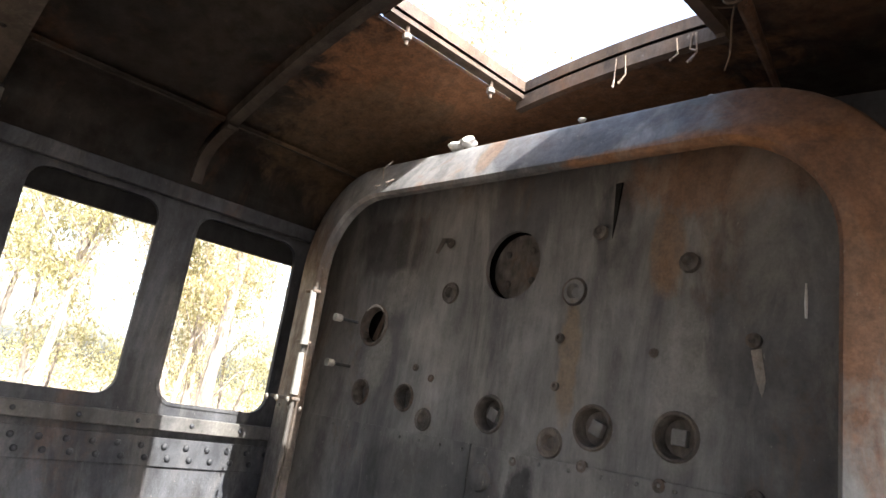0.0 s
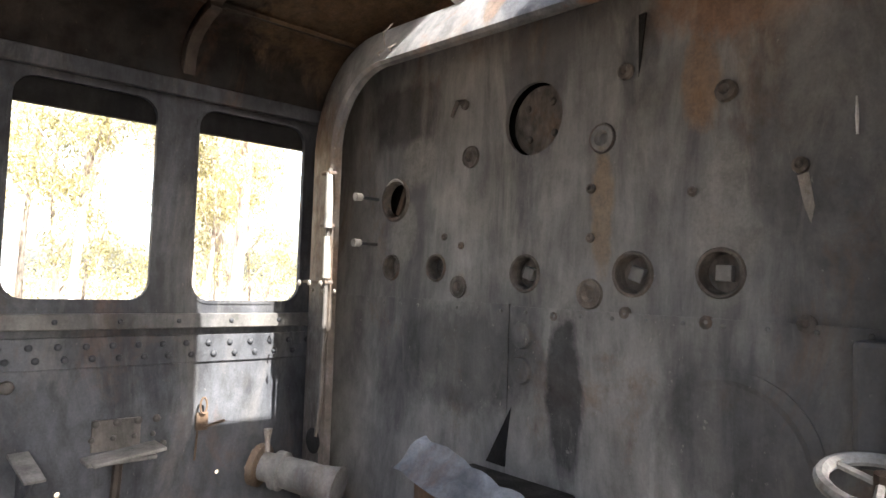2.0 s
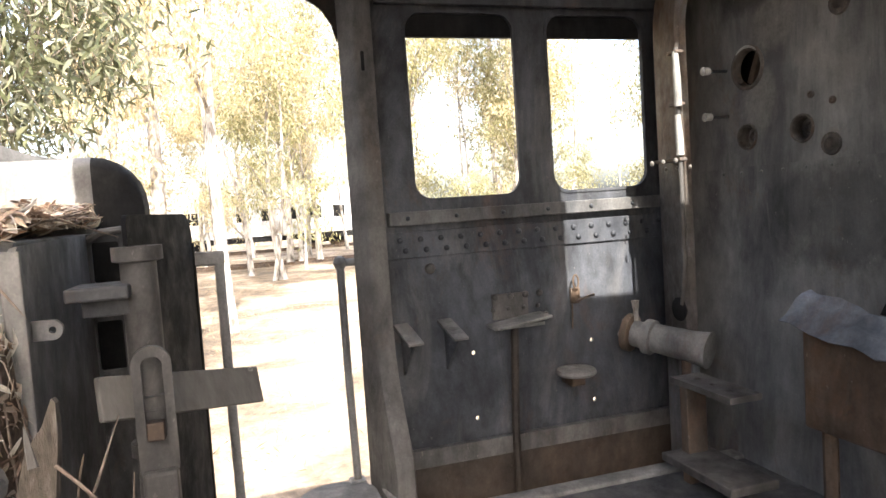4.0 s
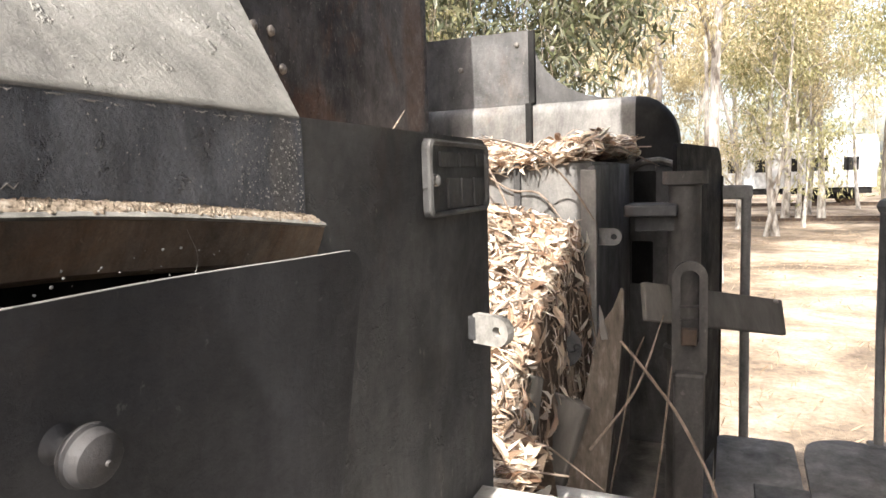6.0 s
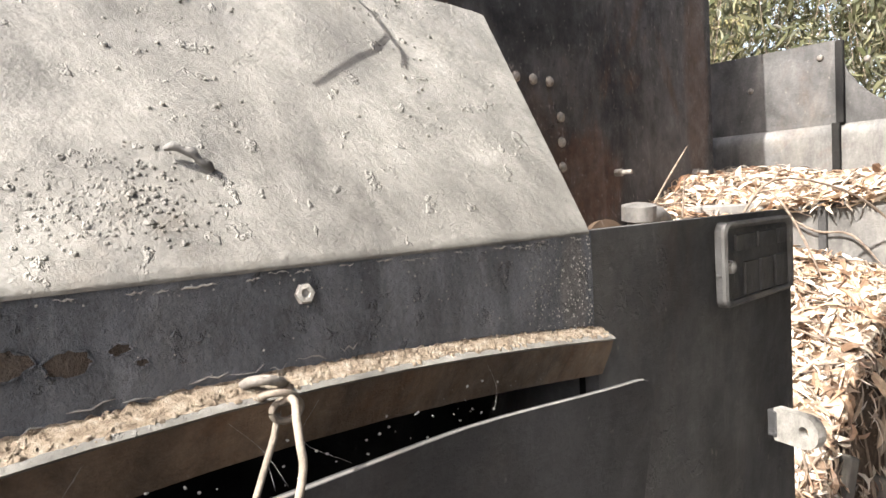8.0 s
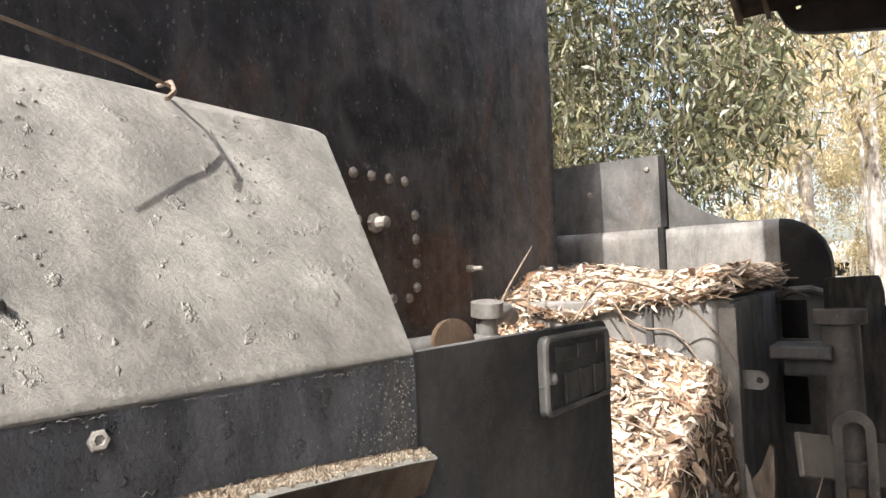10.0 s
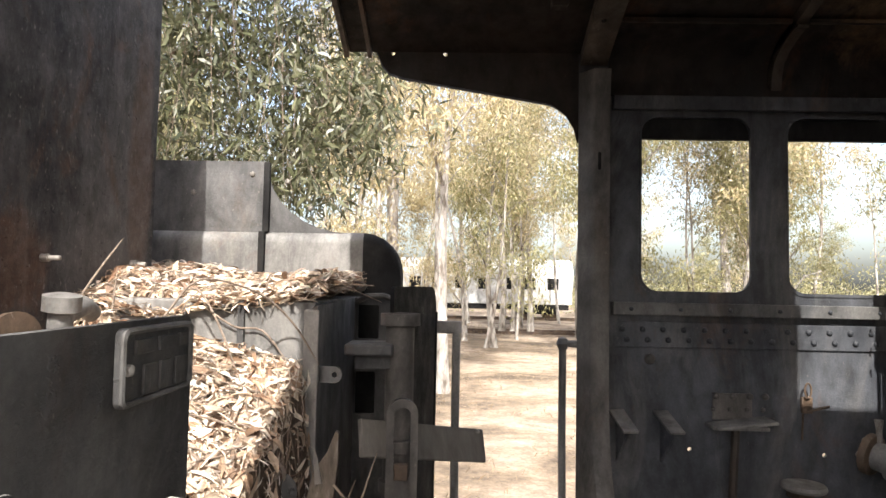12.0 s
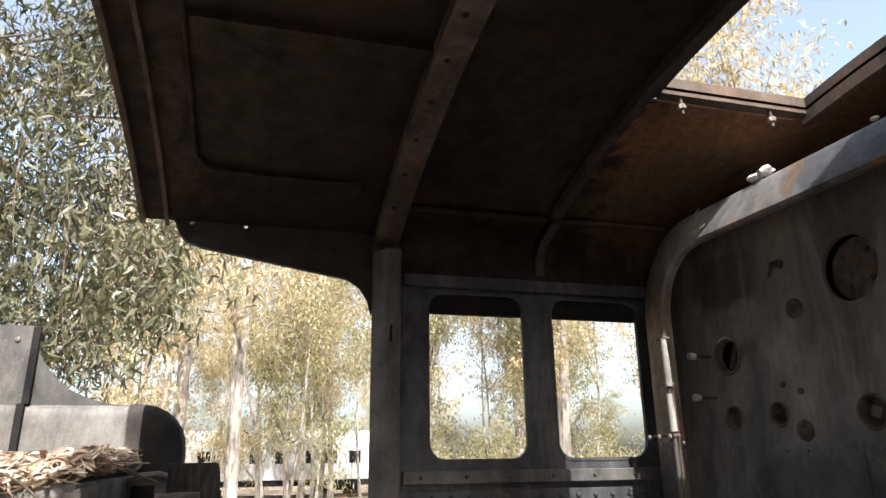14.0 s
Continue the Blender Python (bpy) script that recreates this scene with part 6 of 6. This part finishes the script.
kinds = [eucalyptus(1, 13, 0.125, M_LEAF_DRY, 105, 95, 0.19, 0.022), eucalyptus(2, 15, 0.15, M_LEAF, 105, 95, 0.19, 0.022), eucalyptus(3, 11, 0.13, M_LEAF_DRY, 100, 95, 0.18, 0.022, 0.15),
         eucalyptus(4, 9, 0.11, M_LEAF, 95, 95, 0.18, 0.022, 0.1), eucalyptus(5, 14, 0.2, M_LEAF_DRY, 105, 95, 0.19, 0.022, 0.3), eucalyptus(6, 12, 0.075, M_LEAF_DRY, 80, 40, 0.18, 0.022, 0.35)]
rng = random.Random(8)
SPOTS = [(-13.8, -0.75), (-21, 4.6), (-19, -3.5), (-22, 9), (-19, 13.5), (-24, 0.6), (-26, 5.5), (-24, -8), (-18, -9), (-28, 11), (-20, 14), (-12.5, 17), (-17, 21), (-34, -4), (-36, 3), (-33, 15), (-30, -14)]
for i in range(20):
    a, d = radians(rng.uniform(22, 140)), rng.uniform(48, 95)
    SPOTS.append((-math.sin(a) * d, math.cos(a) * d))
for i in range(8):
    a, d = radians(rng.uniform(25, 72)), rng.uniform(19, 42)
    SPOTS.append((-math.sin(a) * d, math.cos(a) * d))
for i in range(15):
    a, d = radians(rng.uniform(80, 106)), rng.uniform(24, 43)
    SPOTS.append((-math.sin(a) * d, math.cos(a) * d))
for i in range(14):
    a, d = radians(rng.uniform(92, 150)), rng.uniform(16, 40)
    SPOTS.append((-math.sin(a) * d, math.cos(a) * d))
for i, (x, y) in enumerate(SPOTS):
    m = pose(x, y, GZ - 0.05, 0, 0, rng.uniform(0, 360))
    if i < len(kinds):
        kinds[i].matrix_basis = m
        continue
    k = kinds[rng.randrange(len(kinds))]
    copy_thing(k, m @ Matrix.Scale(rng.uniform(0.85, 1.25), 4))

for d, a, k, sc in ((15.5, 48, 0, 1.02), (21.5, 64.9, 4, 1.1)):
    copy_thing(kinds[k], pose(0.8 - math.sin(radians(a)) * d, -0.45 + math.cos(radians(a)) * d, GZ - 0.05, 0, 0, 37 * d) @ Matrix.Scale(sc, 4))

for i in range(6):
    a, d = radians(rng.uniform(60, 77)), rng.uniform(22, 42)
    copy_thing(kinds[5], pose(-math.sin(a) * d, math.cos(a) * d, GZ - 0.05, 0, 0, rng.uniform(0, 360)) @ Matrix.Scale(rng.uniform(0.8, 1.2), 4))

# the near tree whose branches hang over the tender
near = empty("drooping_eucalyptus", "grey-green eucalyptus with long drooping leafy branches", "tree")
rnd = np.random.default_rng(77)
wood = bmesh.new()
root = Vector((-9.0, -7.0, GZ))
tube([root, root + Vector((0.3, 0.4, 3)), root + Vector((0.5, 1.0, 6)), root + Vector((0.9, 1.8, 9))], [0.35, 0.3, 0.22, 0.1], 12, wood)
verts, faces = [], []
for i in range(120):
    a, d = rnd.uniform(97.5, 131), rnd.uniform(5.6, 9.0)
    crest = rnd.uniform(2.7, 7.4)
    for k in range(6):
        b, e = radians(a + rnd.normal(0, 1.6)), d + rnd.normal(0, 0.22)
        top = Vector((0.6 - math.sin(b) * e, -0.5 + math.cos(b) * e, crest + rnd.normal(0, 0.2)))
        low_end = 2.0 + 0.5 * max(0, (105 - math.degrees(b)) / 8) + rnd.uniform(0, 0.5)
        drop = min(rnd.uniform(0.7, 1.7), max(0.3, top.z - low_end))
        sway = Vector((rnd.normal(0, 0.3), rnd.normal(0, 0.3), 0))
        line = [top + sway * t * t + Vector((0, 0, -drop * t)) for t in (0, 0.2, 0.4, 0.6, 0.8, 1)]
        tube(line, [0.004, 0.0035, 0.003, 0.0025, 0.002, 0.0015], 3, wood, False)
        v, f = sickles(rnd, [tuple(p) for p in line], (0.12, 0.12, 0.1), 9, 0.15, 0.0135, 0.55)
        faces += [[q + len(verts) for q in face] for face in f]
        verts += v
for i in range(26):
    a, d = radians(rnd.uniform(99, 130)), rnd.uniform(5.8, 9.0)
    tip = Vector((0.6 - math.sin(a) * d, -0.5 + math.cos(a) * d, rnd.uniform(3.2, 7.5)))
    base = root + Vector((0.5, 1.0, rnd.uniform(4, 8)))
    tube([base, base.lerp(tip, 0.5) + Vector((0, 0, 0.7)), tip], [0.07, 0.04, 0.008], 6, wood)
part("trunk", wood, M_TWIG, near)
mesh_object("crown", verts, faces, M_LEAF_DARK, near)

# white carriages on the far track
coach = empty("railway_carriage", "white derelict railway carriage with dark windows", "carriage", "far carriages")
part("body", box(-1.4, 1.4, 0, 13, 1.1, 3.3, 0.05), M_WHITE, coach)
part("roof", tube([(0, -0.1, 2.75), (0, 13.1, 2.75)], 1.35, 24), M_WHITE, coach)
part("underframe", box(-1.3, 1.3, 0.2, 12.8, 0.75, 1.1), M_BLACK, coach)
for i in range(8):
    w = part("window", box(1.395, 1.42, 0.7 + i * 1.52, 1.5 + i * 1.52, 2.05, 2.85, 0.02), M_BLACK, coach)
    part("window_frame", plate(rrect(0.62 + i * 1.52, 1.97, 1.58 + i * 1.52, 2.93, 0.05), [rrect(0.72 + i * 1.52, 2.07, 1.48 + i * 1.52, 2.83, 0.03)], 1.405, 0.03, "x"), M_WHITE, w)
for y in (2.2, 10.8):
    bogie = part("bogie", box(-1.1, 1.1, y - 1.2, y + 1.2, 0.45, 0.75, 0.05), M_BLACK, coach)
    for dy in (-0.9, 0.9):
        for x in (-0.85, 0.75):
            part("wheel", lathe([(0.42, 0), (0.46, 0.02), (0.42, 0.1), (0.1, 0.1)], facing((x, y + dy, 0.45), (1, 0, 0)), 18), M_RUST, bogie)
coach.matrix_basis = pose(-45, -19.4, GZ)
copy_thing(coach, pose(-45.0, -5.9, GZ))
track = empty("far_track", "rusty rails of the far track lying in the sand", "rail track")
for x in (-45.5, -44.2, -32.5, -31.0):
    bm = bmesh.new()
    for x0, x1, z0, z1 in ((-0.07, 0.07, 0, 0.015), (-0.01, 0.01, 0.015, 0.1), (-0.035, 0.035, 0.1, 0.14)):
        add_box(bm, x + x0, x + x1, -60, 60, GZ + z0 + 0.03, GZ + z1 + 0.03)
    part("rail", bm, M_RUST, track)

# straw and leaf litter on the ground
rnd = np.random.default_rng(4)
n = 9000
xy = np.stack([rnd.uniform(-40, -3, n), rnd.uniform(-18, 24, n)], axis=1)
keep = [(x, y, GZ + 0.02) for x, y in xy if noise.noise(Vector((x * 0.35, y * 0.35, 5))) > -0.02]
v, f = blades(rnd, keep, (0.25, 0.25, 0.02), 7, 0.13, 0.007, -0.25)
tagged(mesh_object("dry_grass", v, f, M_STRAW), "sparse dry straw and fallen leaves on the sand", "grass", kind="stuff")

# low scrub that closes the view between the far trees
rnd = np.random.default_rng(12)
n = 3600
ang, far = rnd.uniform(radians(15), radians(150), n), rnd.uniform(52, 105, n)
tall = rnd.gamma(2.0, 1.0, n) * np.where(ang < 1.3, 0.6, 1.0) * (0.55 + 0.45 * np.sin(ang * 37) * np.sin(ang * 11 + 1))
centres = np.stack([-np.sin(ang) * far, np.cos(ang) * far, GZ + 0.5 + np.clip(tall * 1.7, 0, 7)], axis=1)
v, f = blades(rnd, centres.tolist(), (0.8, 0.8, 0.6), 26, 0.38, 0.06, 0.4)
tagged(mesh_object("far_scrub", v, f, M_LEAF), "far yellowish olive scrub under the eucalyptus trees", "scrub", kind="stuff")
